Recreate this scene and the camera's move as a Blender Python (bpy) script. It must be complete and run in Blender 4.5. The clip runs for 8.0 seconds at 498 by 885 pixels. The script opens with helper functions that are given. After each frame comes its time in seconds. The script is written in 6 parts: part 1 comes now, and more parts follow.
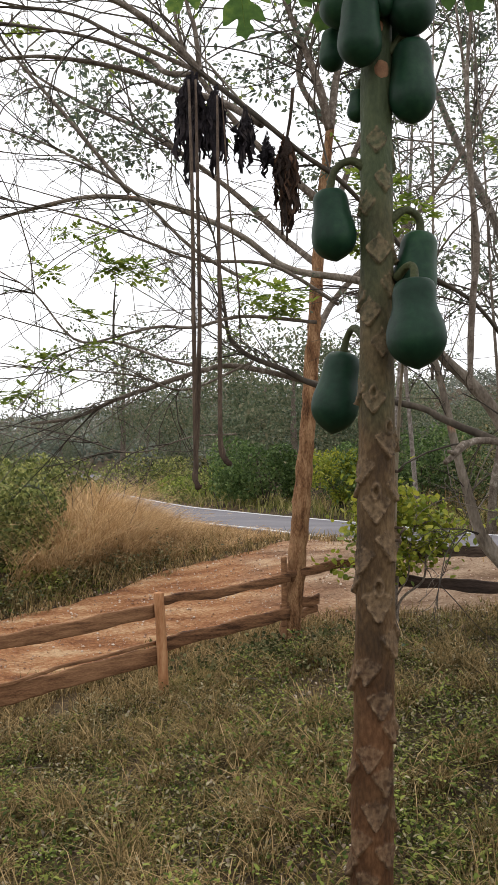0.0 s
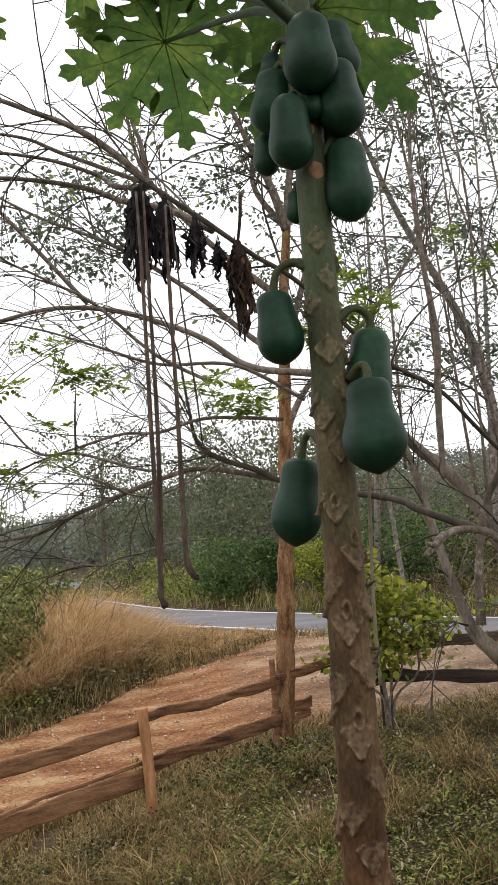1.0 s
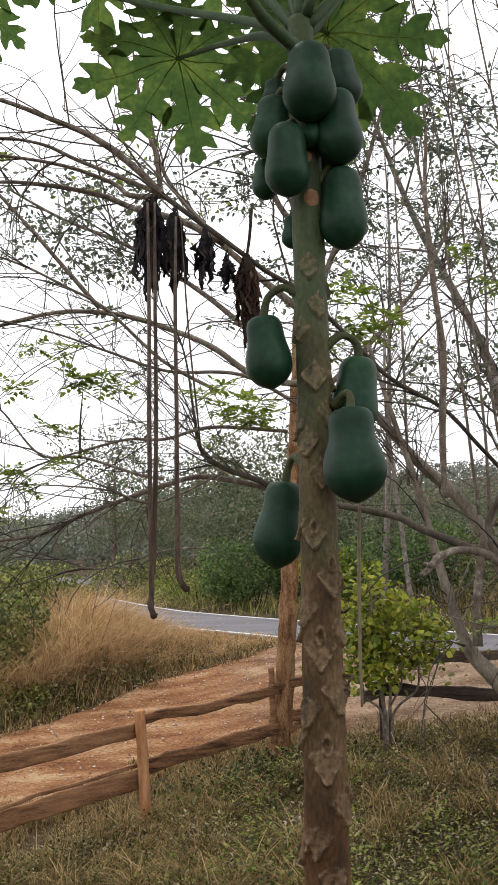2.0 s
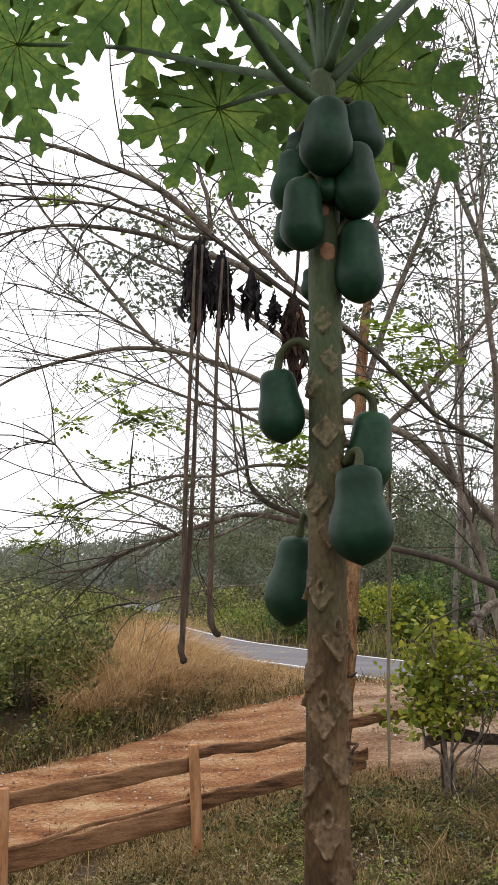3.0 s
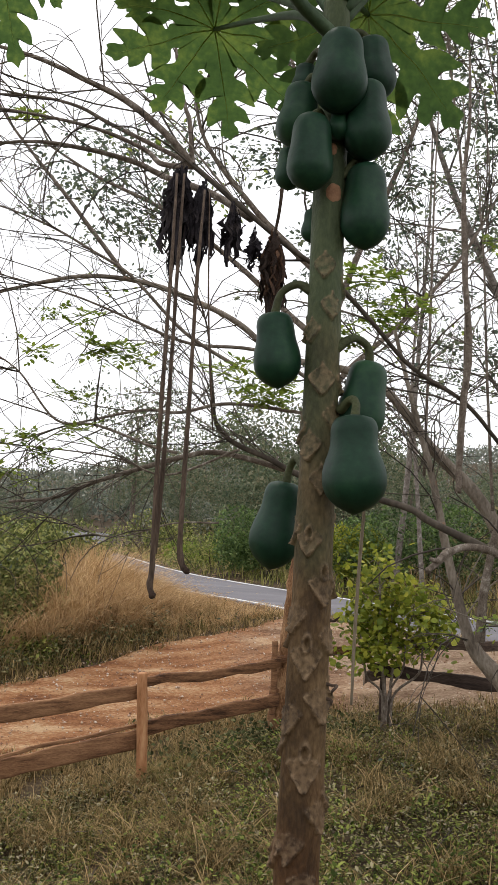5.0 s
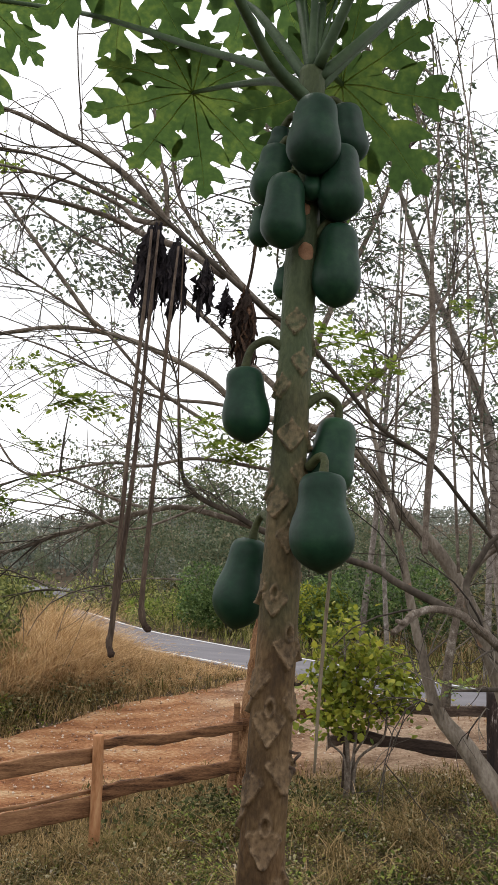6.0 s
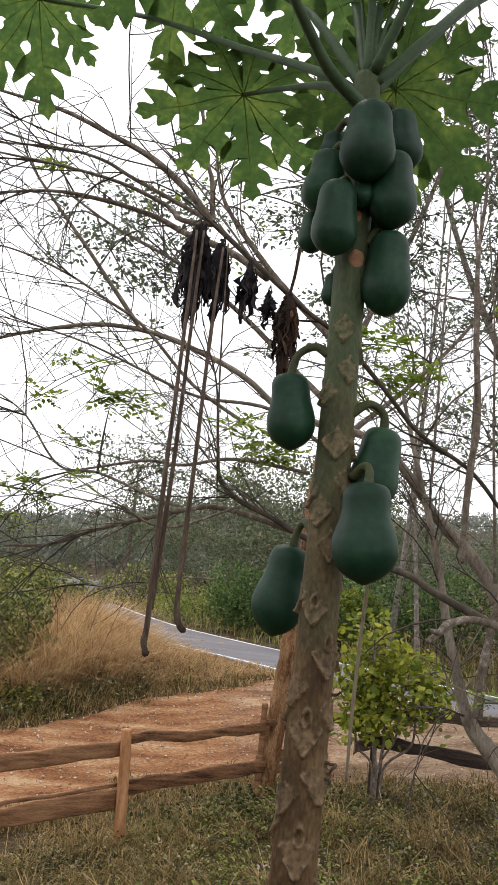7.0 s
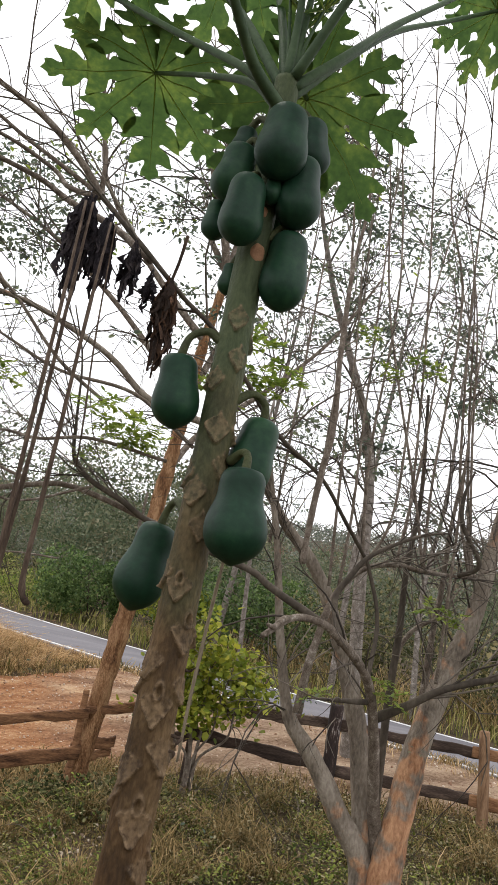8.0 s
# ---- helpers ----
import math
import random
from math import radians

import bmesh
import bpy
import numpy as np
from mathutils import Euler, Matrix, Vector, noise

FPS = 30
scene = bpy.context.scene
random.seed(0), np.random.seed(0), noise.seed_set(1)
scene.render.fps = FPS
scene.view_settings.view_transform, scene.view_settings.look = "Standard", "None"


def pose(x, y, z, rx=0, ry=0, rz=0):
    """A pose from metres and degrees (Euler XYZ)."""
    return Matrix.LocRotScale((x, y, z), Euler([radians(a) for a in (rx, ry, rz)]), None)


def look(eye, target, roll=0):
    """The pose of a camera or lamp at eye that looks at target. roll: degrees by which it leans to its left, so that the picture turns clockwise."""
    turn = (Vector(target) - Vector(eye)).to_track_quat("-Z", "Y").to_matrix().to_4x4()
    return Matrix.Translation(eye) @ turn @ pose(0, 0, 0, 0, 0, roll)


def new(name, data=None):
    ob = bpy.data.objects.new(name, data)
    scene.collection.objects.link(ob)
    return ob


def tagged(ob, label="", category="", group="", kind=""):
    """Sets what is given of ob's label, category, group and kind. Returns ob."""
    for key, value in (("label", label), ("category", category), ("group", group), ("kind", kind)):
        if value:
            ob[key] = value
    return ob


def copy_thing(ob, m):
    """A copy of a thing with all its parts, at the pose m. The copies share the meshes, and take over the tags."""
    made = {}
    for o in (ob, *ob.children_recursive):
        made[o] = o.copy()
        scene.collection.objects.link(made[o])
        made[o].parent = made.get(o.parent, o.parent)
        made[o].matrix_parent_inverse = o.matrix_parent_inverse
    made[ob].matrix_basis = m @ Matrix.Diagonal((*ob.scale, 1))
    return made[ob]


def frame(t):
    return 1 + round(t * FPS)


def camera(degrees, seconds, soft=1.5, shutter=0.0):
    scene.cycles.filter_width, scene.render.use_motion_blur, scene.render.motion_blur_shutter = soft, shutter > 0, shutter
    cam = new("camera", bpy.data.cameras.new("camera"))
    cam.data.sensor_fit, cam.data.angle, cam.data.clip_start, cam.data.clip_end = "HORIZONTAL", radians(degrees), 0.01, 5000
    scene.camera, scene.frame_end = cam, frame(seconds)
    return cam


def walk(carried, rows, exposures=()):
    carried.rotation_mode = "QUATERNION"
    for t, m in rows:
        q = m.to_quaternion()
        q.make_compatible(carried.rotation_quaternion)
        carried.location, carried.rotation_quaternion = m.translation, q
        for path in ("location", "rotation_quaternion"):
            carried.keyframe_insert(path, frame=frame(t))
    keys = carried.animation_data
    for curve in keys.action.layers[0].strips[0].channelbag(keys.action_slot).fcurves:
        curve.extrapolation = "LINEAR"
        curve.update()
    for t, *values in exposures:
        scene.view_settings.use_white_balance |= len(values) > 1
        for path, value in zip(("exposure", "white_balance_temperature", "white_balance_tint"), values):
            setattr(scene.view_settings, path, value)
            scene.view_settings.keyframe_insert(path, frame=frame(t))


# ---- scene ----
cam = camera(35.9, 8.0)
PATH = [
    (0, (-0.015, -0.153, 2.564), (-0.01, 1.846, 2.607), 0.7),
    (0.1, (-0.007, -0.132, 2.567), (-0.044, 1.867, 2.63), 0.1),
    (0.2, (0.002, -0.111, 2.57), (-0.021, 1.888, 2.643), -0.6),
    (0.3, (0.01, -0.091, 2.573), (-0.016, 1.905, 2.693), -1.2),
    (0.4, (0.018, -0.074, 2.578), (-0.002, 1.917, 2.765), -1.9),
    (0.5, (0.025, -0.059, 2.584), (0.03, 1.93, 2.792), -2.5),
    (0.6, (0.032, -0.047, 2.592), (0.057, 1.938, 2.835), -2.7),
    (0.7, (0.038, -0.038, 2.6), (0.079, 1.946, 2.847), -2.8),
    (0.8, (0.043, -0.032, 2.609), (0.099, 1.951, 2.867), -3.0),
    (0.9, (0.047, -0.027, 2.617), (0.122, 1.956, 2.864), -3.1),
    (1, (0.049, -0.024, 2.623), (0.109, 1.955, 2.906), -3.3),
    (1.1, (0.05, -0.022, 2.627), (0.151, 1.953, 2.924), -2.7),
    (1.2, (0.05, -0.021, 2.629), (0.178, 1.959, 2.88), -2.0),
    (1.3, (0.05, -0.02, 2.63), (0.173, 1.958, 2.894), -1.4),
    (1.4, (0.05, -0.02, 2.631), (0.138, 1.956, 2.926), -0.7),
    (1.5, (0.051, -0.02, 2.633), (0.152, 1.958, 2.91), -0.1),
    (1.7, (0.068, -0.041, 2.641), (0.136, 1.939, 2.917), -0.2),
    (2.8, (0.257, -0.054, 2.716), (0.161, 1.909, 3.087), -0.0),
    (2.9, (0.26, -0.046, 2.72), (0.131, 1.917, 3.082), 0.6),
    (3, (0.26, -0.037, 2.723), (0.09, 1.922, 3.087), 1.2),
    (3.1, (0.261, -0.036, 2.726), (0.07, 1.926, 3.06), 1.2),
    (3.2, (0.263, -0.036, 2.728), (0.045, 1.924, 3.057), 1.1),
    (3.3, (0.265, -0.036, 2.73), (0.058, 1.922, 3.079), 1.1),
    (3.4, (0.266, -0.036, 2.731), (0.065, 1.917, 3.109), 1.0),
    (3.5, (0.267, -0.036, 2.731), (0.115, 1.93, 3.07), 1.0),
    (3.6, (0.265, -0.036, 2.731), (0.134, 1.938, 3.021), 1.2),
    (3.7, (0.26, -0.036, 2.729), (0.147, 1.942, 3.004), 1.3),
    (3.8, (0.254, -0.035, 2.728), (0.132, 1.942, 3.001), 1.5),
    (3.9, (0.248, -0.035, 2.727), (0.119, 1.94, 3.014), 1.6),
    (4, (0.243, -0.033, 2.726), (0.136, 1.943, 3.019), 1.8),
    (4.1, (0.24, -0.031, 2.726), (0.156, 1.946, 3.018), 1.8),
    (4.2, (0.238, -0.028, 2.727), (0.164, 1.951, 3.007), 1.8),
    (4.3, (0.235, -0.025, 2.728), (0.175, 1.957, 2.988), 1.9),
    (4.4, (0.227, -0.023, 2.729), (0.173, 1.967, 2.925), 1.9),
    (4.5, (0.213, -0.022, 2.731), (0.168, 1.971, 2.893), 1.9),
    (4.6, (0.193, -0.027, 2.733), (0.123, 1.962, 2.929), 2.3),
    (4.7, (0.179, -0.032, 2.734), (0.11, 1.958, 2.925), 2.8),
    (5.8, (0.161, -0.002, 2.739), (0.177, 1.971, 3.07), 4.8),
    (5.9, (0.165, -0.001, 2.738), (0.196, 1.969, 3.086), 4.8),
    (6, (0.169, 0.001, 2.737), (0.202, 1.969, 3.094), 4.8),
    (6.1, (0.168, 0.004, 2.738), (0.229, 1.976, 3.062), 5.2),
    (6.2, (0.166, 0.007, 2.74), (0.195, 1.979, 3.07), 5.6),
    (6.3, (0.162, 0.01, 2.744), (0.146, 1.979, 3.092), 6.1),
    (6.4, (0.159, 0.012, 2.747), (0.171, 1.984, 3.078), 6.5),
    (6.5, (0.155, 0.013, 2.749), (0.183, 1.987, 3.068), 6.9),
    (6.6, (0.152, 0.013, 2.751), (0.15, 1.982, 3.099), 6.9),
    (6.7, (0.15, 0.012, 2.751), (0.126, 1.98, 3.109), 6.9),
    (6.8, (0.148, 0.011, 2.752), (0.118, 1.977, 3.118), 7.0),
    (6.9, (0.146, 0.008, 2.752), (0.122, 1.974, 3.118), 7.0),
    (7, (0.145, 0.004, 2.752), (0.091, 1.973, 3.097), 7.0),
    (7.1, (0.144, -0.002, 2.752), (0.137, 1.967, 3.098), 7.6),
    (7.2, (0.143, -0.009, 2.751), (0.193, 1.951, 3.145), 8.1),
    (7.3, (0.14, -0.016, 2.749), (0.209, 1.944, 3.142), 8.7),
    (7.4, (0.137, -0.021, 2.746), (0.209, 1.939, 3.138), 9.2),
    (7.5, (0.131, -0.023, 2.742), (0.213, 1.938, 3.126), 9.8),
    (7.6, (0.123, -0.022, 2.736), (0.201, 1.942, 3.106), 10.2),
    (7.7, (0.113, -0.021, 2.73), (0.253, 1.942, 3.089), 10.6),
    (7.8, (0.102, -0.018, 2.722), (0.281, 1.936, 3.107), 11.1),
    (7.9, (0.089, -0.015, 2.714), (0.359, 1.924, 3.119), 11.5),
    (8, (0.076, -0.012, 2.705), (0.412, 1.919, 3.101), 11.9),
]
# the camera opens up a little as it turns towards the bare tree
EXPOSURES = [(0, 0.5), (3, 0.5), (4.5, 0.44), (5.8, 0.51), (7, 0.54), (8, 0.65)]
walk(cam, [(t, look(eye, aim, roll)) for t, eye, aim, roll in PATH], EXPOSURES)

# ---- light: bright overcast sky with a weak veiled sun ----
SUN_ELEV, SUN_TURN = radians(58), radians(-35)
world = bpy.data.worlds.new("overcast")
scene.world = world
world.use_nodes = True
wn, wl = world.node_tree.nodes, world.node_tree.links
sky = wn.new("ShaderNodeTexSky")
sky.sky_type, sky.sun_disc, sky.sun_elevation, sky.sun_rotation = "NISHITA", False, SUN_ELEV, SUN_TURN
sky.dust_density, sky.air_density = 4.0, 1.0
cloud = wn.new("ShaderNodeMix")
cloud.data_type = "RGBA"
cloud.inputs[0].default_value = 0.92
cloud.inputs[7].default_value = (10.5, 10.5, 10.8, 1)
wl.new(sky.outputs[0], cloud.inputs[6])
wl.new(cloud.outputs[2], wn["Background"].inputs[0])
wn["Background"].inputs[1].default_value = 0.1
sun = new("sun", bpy.data.lights.new("sun", "SUN"))
sun.data.energy, sun.data.angle, sun.data.color = 1.2, radians(25), (1, 0.95, 0.88)
sun.matrix_world = look((0, 0, 0), (-math.sin(SUN_TURN) * math.cos(SUN_ELEV), -math.cos(SUN_TURN) * math.cos(SUN_ELEV), -math.sin(SUN_ELEV)))


# ---- materials ----
def surf(name, stops, scale=6.0, rough=0.85, bump=0.3, stretch=(1, 1, 1), island=0.0, spread=0.0, translucent=0.0, spec=0.25, depth=0.01, fine=7.0):
    """A two-scale noise surface. island, spread: how much the tone differs from piece to piece, by mesh island or by object."""
    m = bpy.data.materials.new(name)
    m.use_nodes = True
    nt = m.node_tree
    n, l = nt.nodes, nt.links
    bsdf, out = n["Principled BSDF"], n["Material Output"]
    co, mp = n.new("ShaderNodeTexCoord"), n.new("ShaderNodeMapping")
    mp.inputs["Scale"].default_value = stretch
    l.new(co.outputs["Object"], mp.inputs["Vector"])
    big, small = n.new("ShaderNodeTexNoise"), n.new("ShaderNodeTexNoise")
    big.inputs["Scale"].default_value, small.inputs["Scale"].default_value = scale, scale * fine
    big.inputs["Detail"].default_value, small.inputs["Detail"].default_value = 5, 6
    for t in (big, small):
        l.new(mp.outputs[0], t.inputs["Vector"])

    def sums(op, a, b):
        q = n.new("ShaderNodeMath")
        q.operation = op
        for i, v in enumerate((a, b)):
            if isinstance(v, (int, float)):
                q.inputs[i].default_value = v
            else:
                l.new(v, q.inputs[i])
        return q.outputs[0]

    fac = sums("ADD", sums("MULTIPLY", big.outputs[0], 0.6), sums("MULTIPLY", small.outputs[0], 0.4))
    if island:
        g = n.new("ShaderNodeNewGeometry")
        fac = sums("ADD", fac, sums("MULTIPLY", sums("SUBTRACT", g.outputs["Random Per Island"], 0.5), island))
    if spread:
        g = n.new("ShaderNodeObjectInfo")
        fac = sums("ADD", fac, sums("MULTIPLY", sums("SUBTRACT", g.outputs["Random"], 0.5), spread))
    ramp = n.new("ShaderNodeValToRGB")
    e = ramp.color_ramp.elements
    while len(e) < len(stops):
        e.new(0.5)
    for k, (p, c) in zip(e, stops):
        k.position, k.color = p, (*c, 1)
    l.new(fac, ramp.inputs[0])
    l.new(ramp.outputs[0], bsdf.inputs["Base Color"])
    bsdf.inputs["Roughness"].default_value = rough
    bsdf.inputs["Specular IOR Level"].default_value = spec
    if bump:
        b = n.new("ShaderNodeBump")
        b.inputs["Strength"].default_value, b.inputs["Distance"].default_value = bump, depth
        l.new(small.outputs[0], b.inputs["Height"])
        l.new(b.outputs[0], bsdf.inputs["Normal"])
    if translucent:
        tr, mix = n.new("ShaderNodeBsdfTranslucent"), n.new("ShaderNodeMixShader")
        mix.inputs[0].default_value = translucent
        l.new(ramp.outputs[0], tr.inputs[0])
        l.new(bsdf.outputs[0], mix.inputs[1])
        l.new(tr.outputs[0], mix.inputs[2])
        l.new(mix.outputs[0], out.inputs[0])
    return m


def stem_bark():
    """Papaya bark: brown and weathered low down, grey-green higher up where the stem is young."""
    m = surf("papaya_bark", ((0.3, (0.025, 0.014, 0.006)), (0.46, (0.066, 0.038, 0.015)), (0.56, (0.11, 0.068, 0.03)), (0.72, (0.2, 0.13, 0.068))), 9, 0.7, 0.8, (1.6, 1.6, 0.7), depth=0.004, fine=9)
    n, l = m.node_tree.nodes, m.node_tree.links
    co, sep, rng = n.new("ShaderNodeTexCoord"), n.new("ShaderNodeSeparateXYZ"), n.new("ShaderNodeMapRange")
    l.new(co.outputs["Object"], sep.inputs[0])
    rng.inputs[1].default_value, rng.inputs[2].default_value = 2.5, 3.25
    noisy, add = n.new("ShaderNodeTexNoise"), n.new("ShaderNodeMath")
    noisy.inputs["Scale"].default_value = 6
    l.new(co.outputs["Object"], noisy.inputs["Vector"])
    add.operation = "MULTIPLY_ADD"
    l.new(noisy.outputs[0], add.inputs[0])
    add.inputs[1].default_value = 1.1
    l.new(sep.outputs[2], add.inputs[2])
    shift = n.new("ShaderNodeMath")
    shift.operation = "SUBTRACT"
    l.new(add.outputs[0], shift.inputs[0])
    shift.inputs[1].default_value = 0.55
    l.new(shift.outputs[0], rng.inputs[0])
    ramp = [x for x in n if x.type == "VALTORGB"][0]
    mix, green = n.new("ShaderNodeMix"), n.new("ShaderNodeValToRGB")
    mix.data_type = "RGBA"
    for k, (p, c) in zip(green.color_ramp.elements, ((0.3, (0.019, 0.03, 0.012)), (0.7, (0.084, 0.104, 0.047)))):
        k.position, k.color = p, (*c, 1)
    l.new(ramp.inputs[0].links[0].from_socket, green.inputs[0])
    l.new(rng.outputs[0], mix.inputs[0])
    l.new(ramp.outputs[0], mix.inputs[6])
    l.new(green.outputs[0], mix.inputs[7])
    foot, red = n.new("ShaderNodeMapRange"), n.new("ShaderNodeMix")
    foot.inputs[1].default_value, foot.inputs[2].default_value = 2.3, 1.8
    foot.inputs[3].default_value, foot.inputs[4].default_value = 0.0, 0.65
    l.new(shift.outputs[0], foot.inputs[0])
    red.data_type, red.blend_type = "RGBA", "MULTIPLY"
    red.inputs[7].default_value = (0.85, 0.48, 0.36, 1)
    l.new(foot.outputs[0], red.inputs[0])
    l.new(mix.outputs[2], red.inputs[6])
    at, tan, pale = n.new("ShaderNodeAttribute"), n.new("ShaderNodeValToRGB"), n.new("ShaderNodeMix")
    at.attribute_name = "scar"
    for k, (p, c) in zip(tan.color_ramp.elements, ((0.38, (0.04, 0.026, 0.015)), (0.6, (0.25, 0.17, 0.098)))):
        k.position, k.color = p, (*c, 1)
    crack = n.new("ShaderNodeTexNoise")
    crack.inputs["Scale"].default_value, crack.inputs["Detail"].default_value = 75, 6
    l.new(co.outputs["Object"], crack.inputs["Vector"])
    l.new(crack.outputs[0], tan.inputs[0])
    half = n.new("ShaderNodeMath")
    half.operation = "MULTIPLY"
    half.inputs[1].default_value = 0.78
    l.new(at.outputs["Fac"], half.inputs[0])
    pale.data_type = "RGBA"
    l.new(half.outputs[0], pale.inputs[0])
    l.new(red.outputs[2], pale.inputs[6])
    l.new(tan.outputs[0], pale.inputs[7])
    l.new(pale.outputs[2], n["Principled BSDF"].inputs["Base Color"])
    return m


M_BARK = stem_bark()
M_FRESH = surf("fresh_scar", ((0.3, (0.17, 0.085, 0.045)), (0.7, (0.34, 0.19, 0.105))), 30, 0.85, 0.4, depth=0.002)
M_FRUIT = surf("papaya_skin", ((0.3, (0.004, 0.019, 0.010)), (0.5, (0.008, 0.034, 0.0165)), (0.75, (0.02, 0.062, 0.025))), 9, 0.5, 0.3, spread=0.2, spec=0.21, depth=0.002)
M_STALK = surf("fruit_stalk", ((0.3, (0.022, 0.026, 0.01)), (0.7, (0.075, 0.085, 0.034))), 20, 0.7, 0.3)
M_PETIOLE = surf("leaf_stalk", ((0.3, (0.026, 0.05, 0.022)), (0.7, (0.07, 0.11, 0.05))), 12, 0.6, 0.15)
M_BLADE = surf("papaya_leaf", ((0.28, (0.032, 0.066, 0.022)), (0.5, (0.075, 0.135, 0.036)), (0.68, (0.19, 0.26, 0.055))), 7, 0.5, 0.5, translucent=0.48, depth=0.004)
M_VEIN = surf("leaf_vein", ((0.3, (0.4, 0.5, 0.16)), (0.7, (0.55, 0.62, 0.26))), 12, 0.6, 0.1, translucent=0.75)
M_WITHER = surf("withered_leaf", ((0.3, (0.010, 0.008, 0.010)), (0.6, (0.026, 0.021, 0.024)), (0.85, (0.06, 0.046, 0.042))), 18, 0.95, 0.6, island=0.35)
M_RUST = surf("rusty_leaf", ((0.25, (0.018, 0.012, 0.009)), (0.6, (0.05, 0.03, 0.021)), (0.9, (0.17, 0.088, 0.048))), 18, 0.95, 0.6, island=0.5)
M_DRYSTALK = surf("dry_stalk", ((0.3, (0.02, 0.013, 0.009)), (0.5, (0.075, 0.05, 0.034)), (0.75, (0.19, 0.14, 0.1))), 5, 0.85, 0.4, (6, 6, 0.6))
M_GREY = surf("grey_bark", ((0.34, (0.06, 0.045, 0.033)), (0.45, (0.12, 0.093, 0.071)), (0.56, (0.175, 0.142, 0.112)), (0.66, (0.34, 0.3, 0.255))), 24, 0.9, 0.5, (1, 1, 0.8), depth=0.01, fine=5)


# lighter copy of the grey bark with distance haze put into its colour
M_HAZEBARK = surf("haze_paled_spotted_bark", ((0.34, (0.07, 0.056, 0.045)), (0.45, (0.15, 0.126, 0.104)), (0.56, (0.22, 0.19, 0.165)), (0.66, (0.4, 0.37, 0.33))), 14, 0.9, 0.5, (1, 1, 0.8), depth=0.01, fine=5)


def peel_bark(name, top):
    """Grey bark high up; below the height top it has flaked off and shows the orange inner bark."""
    m = surf(name, ((0.3, (0.07, 0.055, 0.042)), (0.48, (0.19, 0.155, 0.12)), (0.7, (0.36, 0.31, 0.25))), 9, 0.85, 1.0, (1, 1, 0.4), depth=0.015)
    n, l = m.node_tree.nodes, m.node_tree.links
    co, sep, patch = n.new("ShaderNodeTexCoord"), n.new("ShaderNodeSeparateXYZ"), n.new("ShaderNodeTexNoise")
    patch.inputs["Scale"].default_value, patch.inputs["Detail"].default_value = 8, 8
    l.new(co.outputs["Object"], sep.inputs[0])
    l.new(co.outputs["Object"], patch.inputs["Vector"])
    low, sums, edge = n.new("ShaderNodeMapRange"), n.new("ShaderNodeMath"), n.new("ShaderNodeMapRange")
    low.inputs[1].default_value, low.inputs[2].default_value = top - 1.5, top + 0.5
    low.inputs[3].default_value, low.inputs[4].default_value = 0.15, -0.17
    l.new(sep.outputs[2], low.inputs[0])
    sums.operation = "ADD"
    l.new(patch.outputs[0], sums.inputs[0])
    l.new(low.outputs[0], sums.inputs[1])
    edge.inputs[1].default_value, edge.inputs[2].default_value = 0.47, 0.61
    l.new(sums.outputs[0], edge.inputs[0])
    ramp = [x for x in n if x.type == "VALTORGB"][0]
    orange, mix = n.new("ShaderNodeValToRGB"), n.new("ShaderNodeMix")
    for k, (p, c) in zip(orange.color_ramp.elements, ((0.36, (0.2, 0.085, 0.04)), (0.6, (0.52, 0.29, 0.16)))):
        k.position, k.color = p, (*c, 1)
    l.new(ramp.inputs[0].links[0].from_socket, orange.inputs[0])
    mix.data_type = "RGBA"
    l.new(edge.outputs[0], mix.inputs[0])
    l.new(ramp.outputs[0], mix.inputs[6])
    l.new(orange.outputs[0], mix.inputs[7])
    l.new(mix.outputs[2], n["Principled BSDF"].inputs["Base Color"])
    return m


M_FLAKE = peel_bark("flaking_bark", 2.6)
M_FLAKEFOOT = peel_bark("flaking_foot_bark", 1.5)
M_DARKBARK = surf("dark_bark", ((0.3, (0.03, 0.024, 0.018)), (0.55, (0.075, 0.06, 0.045)), (0.8, (0.17, 0.14, 0.11))), 7, 0.9, 0.6, (1, 1, 0.5), depth=0.008)
M_TWIG = surf("twig_bark", ((0.25, (0.038, 0.03, 0.024)), (0.55, (0.092, 0.076, 0.06)), (0.85, (0.23, 0.195, 0.155))), 6, 0.9, 0.0, island=0.5)
M_ORANGE = surf("reddish_bark", ((0.34, (0.075, 0.034, 0.015)), (0.46, (0.24, 0.118, 0.052)), (0.62, (0.46, 0.27, 0.14))), 13, 0.9, 1.0, (1, 1, 0.28), depth=0.05)
M_WOODPOST = surf("sawn_post", ((0.3, (0.19, 0.078, 0.03)), (0.48, (0.36, 0.168, 0.075)), (0.7, (0.5, 0.29, 0.15))), 9, 0.85, 0.5, (2, 2, 0.25), spread=0.1, depth=0.006)
M_RAIL = surf("weathered_rail", ((0.33, (0.04, 0.018, 0.009)), (0.46, (0.15, 0.072, 0.034)), (0.66, (0.31, 0.165, 0.083))), 7, 0.9, 1.0, (0.5, 0.5, 4), spread=0.12, depth=0.008)
M_TANPOST = surf("weathered_post", ((0.3, (0.11, 0.06, 0.033)), (0.48, (0.24, 0.14, 0.078)), (0.7, (0.4, 0.27, 0.165))), 9, 0.85, 0.5, (2, 2, 0.25), spread=0.1, depth=0.006)
